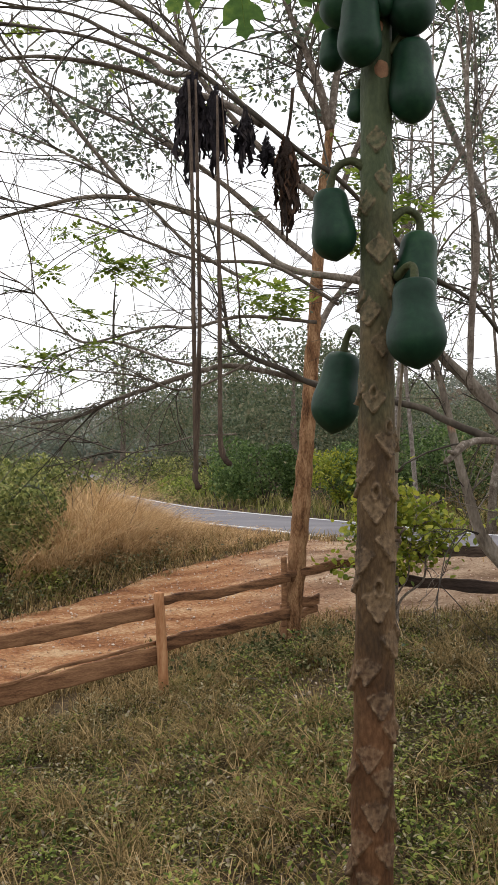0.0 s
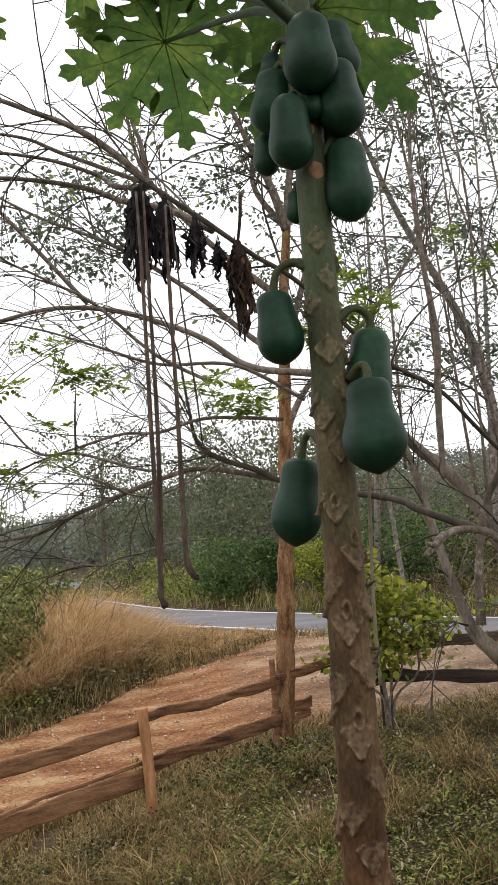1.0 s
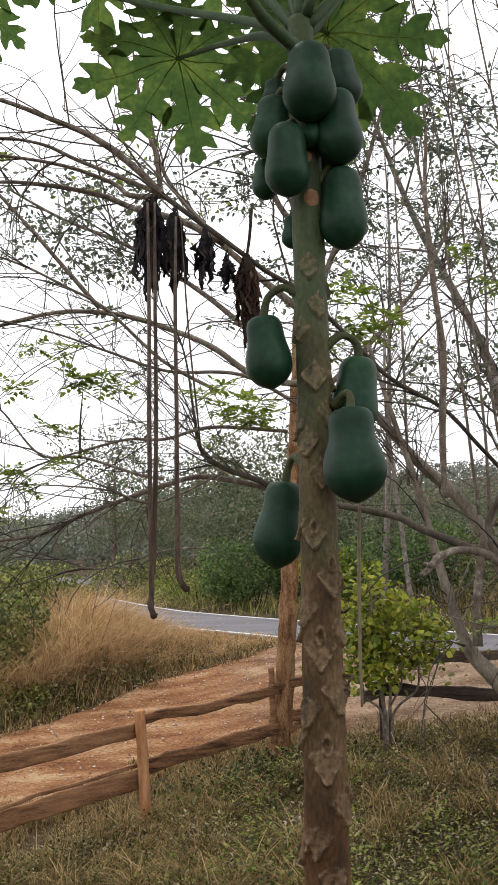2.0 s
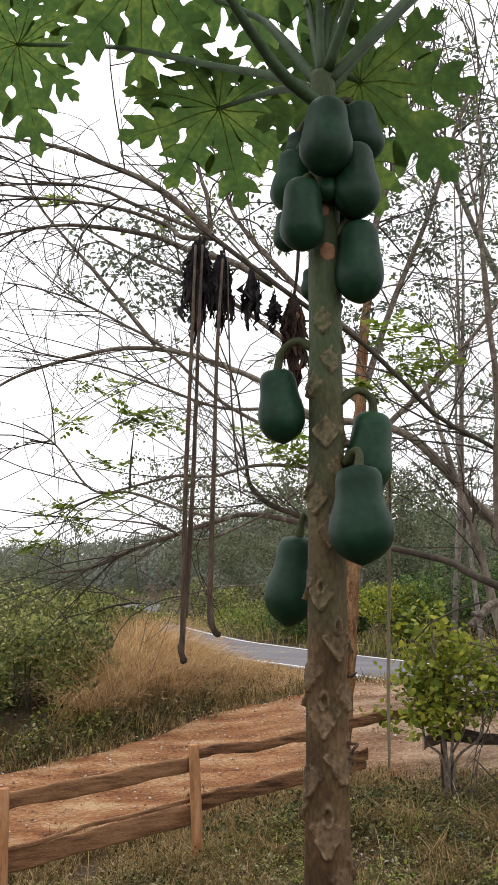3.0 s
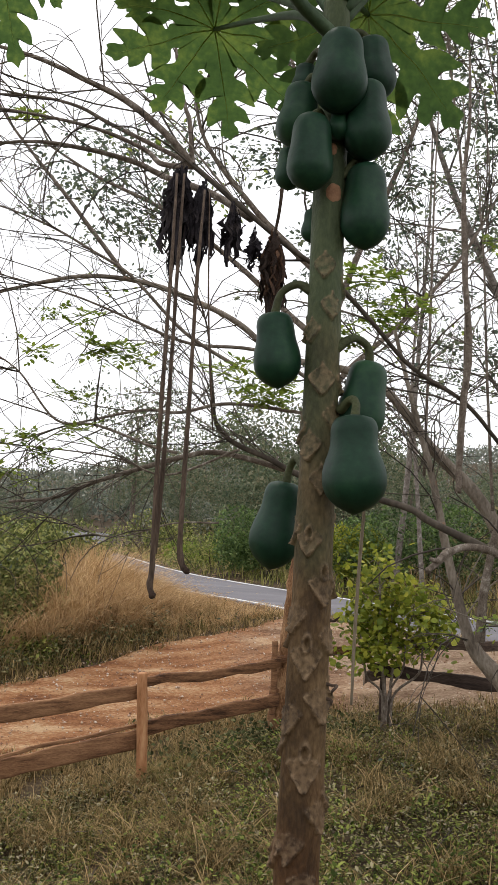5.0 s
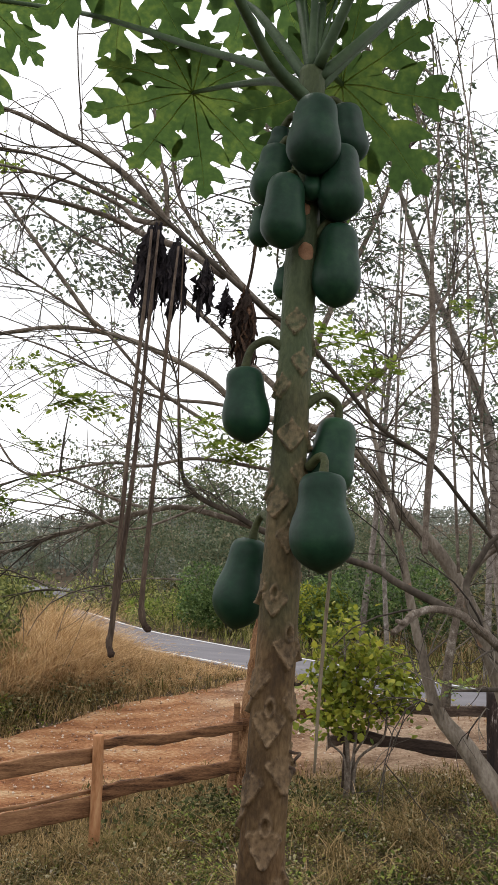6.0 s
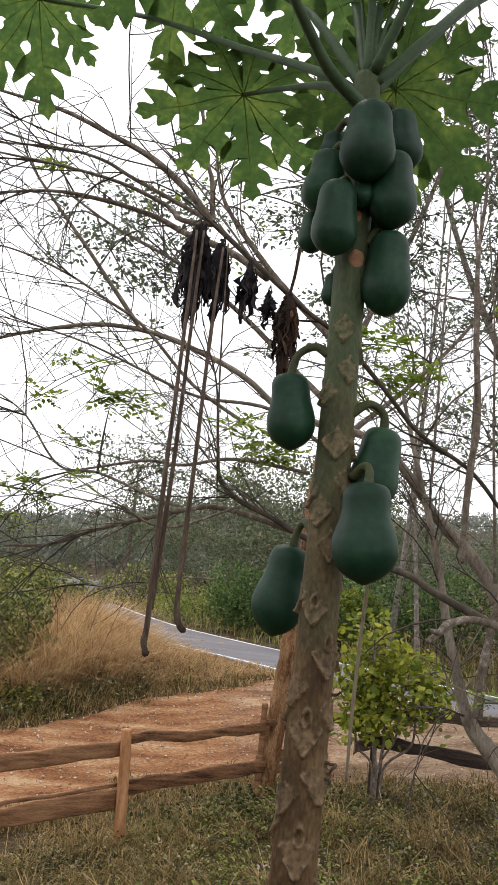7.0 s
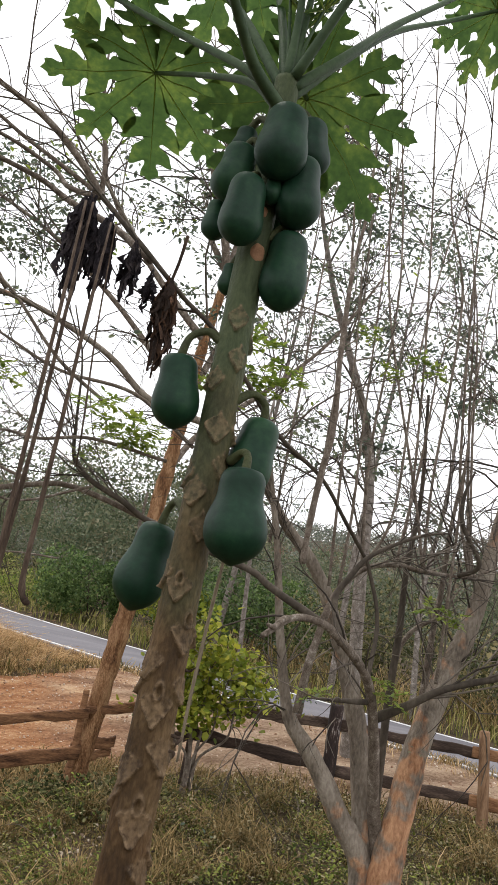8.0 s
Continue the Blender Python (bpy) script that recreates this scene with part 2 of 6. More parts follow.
M_DARKWOOD = surf("charred_wood", ((0.3, (0.01, 0.009, 0.009)), (0.53, (0.034, 0.022, 0.019)), (0.58, (0.085, 0.06, 0.05)), (0.63, (0.4, 0.36, 0.34))), 5, 0.9, 0.7, (2, 2, 0.5), spread=0.08, depth=0.008)
M_OLDRAIL = surf("dark_rail", ((0.3, (0.02, 0.013, 0.01)), (0.5, (0.06, 0.04, 0.03)), (0.72, (0.17, 0.12, 0.092))), 6, 0.9, 0.8, (0.5, 0.5, 3), spread=0.15, depth=0.008)
M_GROUND = surf("weedy_soil", ((0.3, (0.016, 0.011, 0.006)), (0.45, (0.045, 0.03, 0.015)), (0.6, (0.095, 0.064, 0.033)), (0.78, (0.19, 0.13, 0.07))), 1.6, 0.95, 0.9, fine=16, depth=0.04)


def dirt():
    """Reddish soil, turning to paler tan grit where the track meets the road."""
    m = surf("red_dirt", ((0.36, (0.14, 0.055, 0.023)), (0.45, (0.3, 0.125, 0.05)), (0.53, (0.43, 0.215, 0.098)), (0.62, (0.6, 0.4, 0.23))), 2.0, 0.95, 1.0, (0.5, 1.6, 1), fine=18, depth=0.09)
    n, l = m.node_tree.nodes, m.node_tree.links
    co, sep, wide, patch = n.new("ShaderNodeTexCoord"), n.new("ShaderNodeSeparateXYZ"), n.new("ShaderNodeMapRange"), n.new("ShaderNodeTexNoise")
    l.new(co.outputs["Object"], sep.inputs[0])
    patch.inputs["Scale"].default_value, patch.inputs["Detail"].default_value = 1.3, 5
    l.new(co.outputs["Object"], patch.inputs["Vector"])
    add = n.new("ShaderNodeMath")
    add.operation = "MULTIPLY_ADD"
    add.inputs[1].default_value = 4.0
    l.new(patch.outputs[0], add.inputs[0])
    l.new(sep.outputs[0], add.inputs[2])
    wide.inputs[1].default_value, wide.inputs[2].default_value, wide.inputs[4].default_value = 1.6, 4.0, 0.85
    l.new(add.outputs[0], wide.inputs[0])
    ramp = [x for x in n if x.type == "VALTORGB"][0]
    tan, mix = n.new("ShaderNodeValToRGB"), n.new("ShaderNodeMix")
    for k, (p, c) in zip(tan.color_ramp.elements, ((0.38, (0.17, 0.105, 0.062)), (0.62, (0.5, 0.38, 0.27)))):
        k.position, k.color = p, (*c, 1)
    l.new(ramp.inputs[0].links[0].from_socket, tan.inputs[0])
    mix.data_type = "RGBA"
    l.new(wide.outputs[0], mix.inputs[0])
    l.new(ramp.outputs[0], mix.inputs[6])
    l.new(tan.outputs[0], mix.inputs[7])
    l.new(mix.outputs[2], n["Principled BSDF"].inputs["Base Color"])
    return m


M_DIRT = dirt()
M_ASPHALT = surf("asphalt", ((0.3, (0.125, 0.12, 0.13)), (0.55, (0.175, 0.168, 0.18)), (0.8, (0.25, 0.243, 0.255))), 1.2, 1.0, 0.4, (0.5, 1.5, 1), fine=40, depth=0.006, spec=0.04)
M_LINE = surf("road_paint", ((0.25, (0.45, 0.45, 0.45)), (0.6, (0.75, 0.75, 0.74))), 5, 0.8, 0.1)
M_STONE = surf("gravel", ((0.25, (0.24, 0.13, 0.08)), (0.55, (0.42, 0.28, 0.19)), (0.8, (0.62, 0.52, 0.42))), 20, 0.9, 0.3, island=0.7)
M_GRASS = surf("mixed_grass", ((0.14, (0.045, 0.048, 0.01)), (0.36, (0.125, 0.12, 0.026)), (0.52, (0.22, 0.162, 0.056)), (0.88, (0.46, 0.33, 0.15))), 0.9, 0.8, 0.0, island=0.6, translucent=0.3)
M_GOLD = surf("dry_golden_grass", ((0.15, (0.21, 0.12, 0.05)), (0.5, (0.5, 0.32, 0.145)), (0.85, (0.78, 0.57, 0.32))), 1.0, 0.8, 0.0, island=0.8, translucent=0.3)
M_VERGE = surf("roadside_grass", ((0.15, (0.09, 0.105, 0.025)), (0.5, (0.24, 0.24, 0.06)), (0.85, (0.52, 0.43, 0.19))), 0.8, 0.8, 0.0, island=0.7, translucent=0.3)
M_SCRUB = surf("dry_scrub_grass", ((0.15, (0.08, 0.06, 0.02)), (0.5, (0.22, 0.155, 0.06)), (0.85, (0.48, 0.34, 0.165))), 1.2, 0.85, 0.0, island=0.8, translucent=0.3)
M_SEED = surf("grass_seed_heads", ((0.2, (0.36, 0.22, 0.1)), (0.8, (0.66, 0.48, 0.27))), 2, 0.85, 0.0, island=0.6, translucent=0.35)
M_WEED = surf("weed_leaves", ((0.25, (0.026, 0.034, 0.007)), (0.5, (0.088, 0.104, 0.02)), (0.85, (0.28, 0.28, 0.07))), 1.5, 0.8, 0.0, island=0.8, translucent=0.25, spec=0.1)
M_LUSH = surf("lush_weed_leaves", ((0.25, (0.034, 0.05, 0.009)), (0.5, (0.105, 0.14, 0.026)), (0.85, (0.29, 0.32, 0.075))), 1.5, 0.75, 0.0, island=0.8, translucent=0.3, spec=0.12)
M_DULLWEED = surf("dull_weed_leaves", ((0.25, (0.032, 0.03, 0.011)), (0.5, (0.095, 0.087, 0.034)), (0.85, (0.38, 0.33, 0.2))), 1.5, 0.85, 0.0, island=0.9, translucent=0.2, spec=0.1)
M_LITTER = surf("leaf_litter", ((0.2, (0.05, 0.032, 0.02)), (0.5, (0.16, 0.11, 0.07)), (0.85, (0.42, 0.36, 0.28))), 2, 0.9, 0.0, island=0.8)
M_BUSH = surf("bush_leaves", ((0.25, (0.062, 0.08, 0.022)), (0.5, (0.175, 0.205, 0.056)), (0.8, (0.43, 0.42, 0.145))), 0.7, 0.6, 0.0, island=0.6, translucent=0.3)
M_DULL = surf("dull_shrub_leaves", ((0.25, (0.036, 0.044, 0.016)), (0.5, (0.1, 0.108, 0.04)), (0.8, (0.28, 0.235, 0.11))), 0.5, 0.7, 0.0, island=0.7, translucent=0.25)
M_CREEPER = surf("creeper_leaves", ((0.2, (0.03, 0.036, 0.014)), (0.5, (0.075, 0.085, 0.032)), (0.85, (0.2, 0.19, 0.09))), 1.5, 0.85, 0.0, island=0.7, translucent=0.2, spec=0.1)
M_VINE = surf("vine_leaves", ((0.25, (0.03, 0.058, 0.017)), (0.5, (0.08, 0.135, 0.036)), (0.8, (0.2, 0.27, 0.085))), 0.5, 0.55, 0.0, island=0.5, translucent=0.25)
M_SAP = surf("yellow_green_leaves", ((0.2, (0.1, 0.14, 0.018)), (0.5, (0.23, 0.265, 0.032)), (0.85, (0.42, 0.4, 0.055))), 1.5, 0.55, 0.0, island=0.6, translucent=0.4)
M_FRESHLEAF = surf("fresh_leaves", ((0.2, (0.1, 0.16, 0.025)), (0.5, (0.2, 0.27, 0.04)), (0.85, (0.33, 0.4, 0.07))), 3, 0.55, 0.0, island=0.5, translucent=0.4)
M_DARKLEAF = surf("dark_tree_leaves", ((0.2, (0.06, 0.085, 0.065)), (0.5, (0.12, 0.15, 0.105)), (0.85, (0.21, 0.235, 0.13))), 1.0, 0.6, 0.0, island=0.6, translucent=0.45)
M_WOODS = surf("woodland_leaves", ((0.2, (0.055, 0.08, 0.045)), (0.45, (0.115, 0.145, 0.078)), (0.65, (0.185, 0.19, 0.11)), (0.85, (0.29, 0.255, 0.16))), 0.35, 0.7, 0.0, island=0.5, translucent=0.2)
# aerial haze over the far hills is put into this paler, greyer leaf colour
M_FARWOODS = surf("hazed_woodland", ((0.2, (0.12, 0.145, 0.12)), (0.5, (0.19, 0.205, 0.165)), (0.85, (0.29, 0.275, 0.215))), 0.06, 1.0, 0.0, island=0.5, translucent=0.1, spec=0.03)


# ---- building helpers ----
def mesh(name, verts, faces, mat, smooth=True):
    me = bpy.data.meshes.new(name)
    me.from_pydata(verts.tolist() if hasattr(verts, "tolist") else verts, [], faces.tolist() if hasattr(faces, "tolist") else faces)
    me.materials.append(mat)
    me.update()
    if smooth:
        me.shade_smooth()
    return me


def thing(name, base, label, category, group=""):
    ob = new(name)
    ob.empty_display_size = 0.1
    ob.location = base
    return tagged(ob, label, category, group)


def part(name, data, parent, label=""):
    """A mesh with places in the world, as a part of a thing (an Empty) or of another part."""
    ob = new(name, data)
    ob.parent = parent
    if parent.type == "EMPTY":
        ob.matrix_parent_inverse = Matrix.Translation(-parent.location)
    return tagged(ob, label)


def setting(name, data, label="", kind="structure"):
    return tagged(new(name, data), label, kind=kind)


class Heap:
    """Gathers vertices and faces of one mesh."""

    def __init__(self):
        self.v, self.f, self.n = [], [], 0

    def add(self, verts, faces):
        self.f.extend([tuple(i + self.n for i in f) for f in faces])
        self.v.extend([tuple(p) for p in verts])
        self.n += len(verts)

    def mesh(self, name, mat, smooth=True):
        return mesh(name, self.v, self.f, mat, smooth)


def smooth_line(pts, per=6):
    """A rounded line through the points (Catmull-Rom)."""
    p = np.array(pts, float)
    if len(p) < 3:
        return np.array([p[0] + (p[-1] - p[0]) * k for k in np.linspace(0, 1, per + 1)])
    q = np.vstack([2 * p[0] - p[1], p, 2 * p[-1] - p[-2]])
    out = []
    for i in range(1, len(q) - 2):
        a, b, c, d = q[i - 1 : i + 3]
        for t in np.arange(per) / per:
            out.append(0.5 * (2 * b + (c - a) * t + (2 * a - 5 * b + 4 * c - d) * t * t + (3 * b - a - 3 * c + d) * t**3))
    out.append(p[-1])
    return np.array(out)


def tube(line, radii, sides=8, wobble=0.0, seed=0, capped=True):
    """A pipe along the line; wobble: how knotty its skin is."""
    line, n = np.asarray(line, float), len(line)
    radii = np.interp(np.linspace(0, 1, n), np.linspace(0, 1, len(radii)), radii)
    tang = np.gradient(line, axis=0)
    tang /= np.linalg.norm(tang, axis=1)[:, None] + 1e-9
    side = np.cross(tang[0], (0.31, 0.9, 0.3))
    side /= np.linalg.norm(side)
    verts = []
    ang = np.arange(sides) * 2 * math.pi / sides
    for i in range(n):
        side = side - tang[i] * (side @ tang[i])
        side /= np.linalg.norm(side) + 1e-9
        up = np.cross(tang[i], side)
        for a in ang:
            d = math.cos(a) * side + math.sin(a) * up
            r = radii[i]
            if wobble:
                w = line[i] * 7 + d * 1.3 + (seed, 0, 0)
                r *= 1 + wobble * noise.noise(w) + 0.5 * wobble * noise.noise(w * 3.1)
            verts.append(line[i] + d * r)
    faces = [(i * sides + k, i * sides + (k + 1) % sides, (i + 1) * sides + (k + 1) % sides, (i + 1) * sides + k) for i in range(n - 1) for k in range(sides)]
    if capped:
        faces += [tuple(range(sides))[::-1], tuple((n - 1) * sides + k for k in range(sides))]
    return verts, faces


def leaf_mesh(name, places, sizes, mat, rng, width=0.5, lean=None, flat=0.35, fold=0.15, oval=False):
    """Small folded leaves at the places; lean: a direction for each that its tip points along; flat: how level they lie."""
    c = np.asarray(places, float)
    n = len(c)
    s = np.asarray(sizes, float).reshape(-1, 1) * np.ones((n, 1))
    d = rng.normal(size=(n, 3)) if lean is None else np.asarray(lean) + rng.normal(scale=0.45, size=(n, 3))
    d /= np.linalg.norm(d, axis=1)[:, None] + 1e-9
    up = rng.normal(size=(n, 3)) * (1 - flat) + np.array((0, 0, 1.0)) * flat * 2
    side = np.cross(d, up)
    side /= np.linalg.norm(side, axis=1)[:, None] + 1e-9
    nor = np.cross(side, d)
    if oval:
        v = np.empty((n, 6, 3))
        v[:, 0], v[:, 3] = c, c + d * s
        for i, a, b in ((1, 0.28, 0.46), (2, 0.68, 0.42)):
            v[:, i] = c + d * s * a + side * s * width * b + nor * s * fold
            v[:, 6 - i] = c + d * s * a - side * s * width * b + nor * s * fold
        k = np.arange(n) * 6
        f = np.stack([np.stack(t, 1) for t in ((k, k + 1, k + 5), (k + 1, k + 2, k + 5), (k + 2, k + 4, k + 5), (k + 2, k + 3, k + 4))], 1).reshape(-1, 3)
        return mesh(name, v.reshape(-1, 3), f, mat, False)
    v = np.empty((n, 4, 3))
    v[:, 0] = c
    v[:, 1] = c + d * s * 0.45 + side * s * width * 0.5 + nor * s * fold
    v[:, 2] = c + d * s
    v[:, 3] = c + d * s * 0.45 - side * s * width * 0.5 + nor * s * fold
    k = np.arange(n)[:, None] * 4
    f = np.hstack([k, k + 1, k + 2, k, k + 2, k + 3]).reshape(-1, 3)
    return mesh(name, v.reshape(-1, 3), f, mat, False)


def blade_mesh(name, feet, heights, width, mat, rng, bend=0.5, wind=(0, 0, 0), tips=None):
    """Grass blades: three-segment bent slivers from the feet."""
    c = np.asarray(feet, float)
    n = len(c)
    h = np.asarray(heights, float).reshape(-1, 1)
    a = rng.uniform(0, 2 * math.pi, n)
    out = np.stack([np.cos(a), np.sin(a), np.zeros(n)], 1) * rng.uniform(0.15, 1.0, (n, 1)) * bend + np.array(wind)
    b = a + rng.uniform(0.8, 2.2, n)
    side = np.stack([np.cos(b), np.sin(b), np.zeros(n)], 1) * (rng.uniform(0.6, 1.3, (n, 1)) * width * 0.5)
    v = np.empty((n, 7, 3))
    for i, (t, w) in enumerate(((0.0, 1.0), (0.4, 0.9), (0.75, 0.6))):
        mid = c + out * h * t**1.7 + np.array((0, 0, 1.0)) * h * (t - 0.25 * t**3 * bend)
        v[:, 2 * i], v[:, 2 * i + 1] = mid - side * w, mid + side * w
    v[:, 6] = c + out * h * 1.05 + np.array((0, 0, 1.0)) * h * (1 - 0.35 * bend)
    if tips is not None:
        tips.append((v[:, 6], v[:, 6] - v[:, 4]))
    k = np.arange(n)[:, None] * 7
    f = np.hstack([k, k + 1, k + 3, k, k + 3, k + 2, k + 2, k + 3, k + 5, k + 2, k + 5, k + 4, k + 4, k + 5, k + 6]).reshape(-1, 3)
    return mesh(name, v.reshape(-1, 3), f, mat, False)


# ---- the lie of the land ----
def fence_y(x):
    return np.interp(x, (-12, -6, -2.4, -0.9, 0.5, 1.7, 3.2, 4.8, 8, 14), (2, 4.6, 6.9, 8.0, 8.8, 9.1, 8.7, 8.0, 6.5, 4))


def fence_z(x):
    return np.interp(x, (-12, -6, -2.4, -0.9, 0.5, 1.7, 3.2, 4.8, 8, 14), (-0.9, -0.5, -0.18, 0.0, 0.33, 0.5, 0.65, 0.76, 0.95, 1.1))


ROAD_Z = 1.1
ROAD = smooth_line([(26, -7), (16, 3.0), (11.5, 7.2), (7.6, 10.6), (5.3, 12.5), (3.05, 14.65), (1.3, 16.7), (-0.3, 18.35), (-1.9, 20.3), (-3.3, 22.4), (-5.6, 27.6), (-8.6, 36), (-13, 60), (-18, 100), (-22, 180)], 10)
ROAD_HALF = 1.65


def road_dist(x, y):
    """Distance to the road's middle line, and its side (below 0: towards the house)."""
    p = np.array((x, y))
    d = ROAD - p
    i = int(np.argmin((d**2).sum(1)))
    best, side = 1e9, 1
    for k in (i - 1, i):
        if 0 <= k < len(ROAD) - 1:
            a, b = ROAD[k], ROAD[k + 1]
            t = min(1, max(0, ((p - a) @ (b - a)) / ((b - a) @ (b - a))))
            q = a + (b - a) * t
            r = float(np.hypot(*(p - q)))
            if r < best:
                best, side = r, (1 if (b - a)[0] * (p - a)[1] - (b - a)[1] * (p - a)[0] < 0 else -1)
    return best * side


def ease(t):
    t = min(1.0, max(0.0, t))
    return t * t * (3 - 2 * t)


def hill(x, y):
    r = math.hypot(x, y)
    a = math.atan2(x, max(y, 0.1))
    top = np.interp(a, (-1.4, -0.5, -0.33, -0.2, -0.1, 0.0, 0.1, 0.25, 0.45, 0.7, 1.4), (0.02, 0.025, 0.035, 0.055, 0.08, 0.09, 0.09, 0.1, 0.1, 0.08, 0.04))
    return ease((r - 55) / 130) * (top * 190 + 5 * noise.noise((x * 0.02, y * 0.02, 3)))


def ground_z(x, y):
    zf, yf = float(fence_z(x)), float(fence_y(x))
    if y <= yf:
        return zf - 0.035 * (yf - y) + 0.035 * noise.noise((x * 0.9, y * 0.9, 0))
    d = road_dist(x, y)
    if d > -ROAD_HALF:
        return ROAD_Z - 0.02 + hill(x, y) + (0.1 * ease((d - ROAD_HALF) / 2) * (1 + noise.noise((x * 0.4, y * 0.4, 1))) if d > ROAD_HALF else 0)
    gap = -d - ROAD_HALF
    t = (y - yf) / (y - yf + gap * 1.15)
    return zf + (ROAD_Z - 0.02 - zf) * ease(t) + 0.03 * noise.noise((x * 0.9, y * 0.9, 0)) * min(1, gap) + hill(x, y)


def track_near(x):
    return float(np.interp(x, (-14, -8, -2.9, -1.1, 0, 1.5, 3, 5, 8), (3.2, 5.6, 8.0, 9.3, 9.85, 9.6, 9.35, 8.55, 6.9)))


def track_far(x):
    return float(np.interp(x, (-14, -8, -3.5, -2.9, -2.15, -1.2, 0.2, 0.7, 1.2, 1.9, 3.3, 4.8, 6.5, 8), (5.6, 8.4, 10.85, 11.25, 11.9, 12.85, 13.5, 14.0, 14.1, 13.5, 12.2, 10.85, 9.4, 8.2)))


def grid(name, xs, ys, z, mat):
    v = [(x, y, z(x, y)) for y in ys for x in xs]
    w = len(xs)
    f = [(j * w + i, j * w + i + 1, (j + 1) * w + i + 1, (j + 1) * w + i) for j in range(len(ys) - 1) for i in range(w - 1)]
    return mesh(name, v, f, mat)


XS = sorted(set(np.round(np.concatenate([np.linspace(-600, -60, 14), np.linspace(-60, -8, 27), np.linspace(-8, 10, 91), np.linspace(10, 60, 26), np.linspace(60, 600, 14)]), 3)))
YS = sorted(set(np.round(np.concatenate([np.linspace(-60, -4, 8), np.linspace(-4, 3, 12), np.linspace(3, 20, 96), np.linspace(20, 60, 41), np.linspace(60, 260, 41), np.linspace(260, 900, 9)]), 3)))
setting("ground", grid("ground", XS, YS, ground_z, M_GROUND), "weedy brown soil sloping up to a country road")

rows, cols = np.linspace(-12, 7.5, 200), 16
v = []
for x in rows:
    a, b = track_near(x) + 0.22 * noise.noise((x * 1.7, 0, 5)) + 0.1 * noise.noise((x * 6, 3, 5)), track_far(x) + 0.22 * noise.noise((x * 1.7, 9, 5)) + 0.1 * noise.noise((x * 6, 7, 5))
    for t in np.linspace(0, 1, cols):
        y = a + (b - a) * t
        rut = -0.022 * (math.exp(-(((t - 0.3) / 0.09) ** 2)) + math.exp(-(((t - 0.72) / 0.09) ** 2)))
        edge = -0.06 if t in (0.0, 1.0) else 0.055
        v.append((x, y, ground_z(x, y) + edge + (rut if x < 0.5 else 0) + 0.012 * noise.noise((x * 4, y * 4, 2))))
f = [(i * cols + k, (i + 1) * cols + k, (i + 1) * cols + k + 1, i * cols + k + 1) for i in range(len(rows) - 1) for k in range(cols - 1)]
setting("dirt_track", mesh("dirt_track", v, f, M_DIRT), "rutted reddish dirt track joining the road")


def strip(name, offset, half, z, mat, thick=0.0, end=62):
    tang = np.gradient(ROAD, axis=0)
    tang /= np.linalg.norm(tang, axis=1)[:, None]
    nor = np.stack([-tang[:, 1], tang[:, 0]], 1)
    v, f = [], []
    line = [(p, n) for p, n in zip(ROAD, nor) if p[1] < end]
    for p, n in line:
        base = ROAD_Z + hill(*p)
        for o, h in ((offset - half, -0.12), (offset - half, z), (offset, z + thick), (offset + half, z), (offset + half, -0.12)):
            q = p + n * o
            v.append((q[0], q[1], base + h))
    for i in range(len(line) - 1):
        for k in range(4):
            f.append((i * 5 + k, (i + 1) * 5 + k, (i + 1) * 5 + k + 1, i * 5 + k + 1))
    return mesh(name, v, f, mat, False)


road = setting("road", strip("road", 0, ROAD_HALF, 0.03, M_ASPHALT, 0.03), "grey asphalt country road with white edge lines")
for o in (-ROAD_HALF + 0.17, ROAD_HALF - 0.17):
    part("edge_line", strip("edge_line", o, 0.055, 0.041, M_LINE, 0.0, 29), road, "worn white painted line")

# ---- papaya tree ----
AXIS = smooth_line([(0.30, 1.72, -0.25), (0.295, 1.7, 0.8), (0.29, 1.67, 1.7), (0.29, 1.655, 2.3), (0.288, 1.65, 2.8), (0.282, 1.65, 3.3), (0.278, 1.65, 3.7), (0.275, 1.655, 3.95)], 26)
AXIS_R = [0.06, 0.055, 0.0495, 0.0455, 0.0405, 0.0375, 0.0345, 0.031]


def axis_at(z):
    return np.array([np.interp(z, AXIS[:, 2], AXIS[:, k]) for k in range(3)]), float(np.interp(z, (-0.25, 0.8, 1.7, 2.3, 2.8, 3.3, 3.7, 3.95), AXIS_R))


papaya = thing("papaya_tree", (0.3, 1.72, 0.0), "tall papaya tree with scarred grey-green stem, green fruit and lobed leaves", "papaya tree")


# leaf scars on the stem: height, direction (degrees, 0 is towards the house), size, with a bud or without
rs = random.Random(4)
SCARS = [(3.31, -8, 1.0, 0), (3.22, 22, 1.0, 0), (3.165, -46, 0.9, 0), (3.055, -2, 1.12, 0), (2.975, 40, 1.0, 0), (2.91, -36, 1.05, 0), (2.838, 8, 0.95, 0), (2.708, -19, 1.0, 2), (2.611, 30, 1.1, 1), (2.547, -54, 1.0, 0),
         (2.505, 60, 0.95, 0), (2.462, -10, 1.1, 1), (2.376, 37, 1.15, 0), (2.34, -53, 1.0, 0), (2.238, 0, 1.15, 1), (2.15, 48, 1.0, 0), (2.086, -30, 0.95, 0), (2.011, 11, 0.95, 0), (1.95, 50, 0.85, 0), (1.887, -19, 0.9, 0), (1.835, 25, 0.9, 0), (1.759, -2, 0.9, 0), (1.665, 33, 0.85, 0), (1.69, -45, 0.85, 0)]
SCARS += [(1.6 - 0.06 * i, (-18, 24, 50, -48)[i % 4] + rs.uniform(-8, 8), rs.uniform(0.75, 0.95), 0) for i in range(8)]
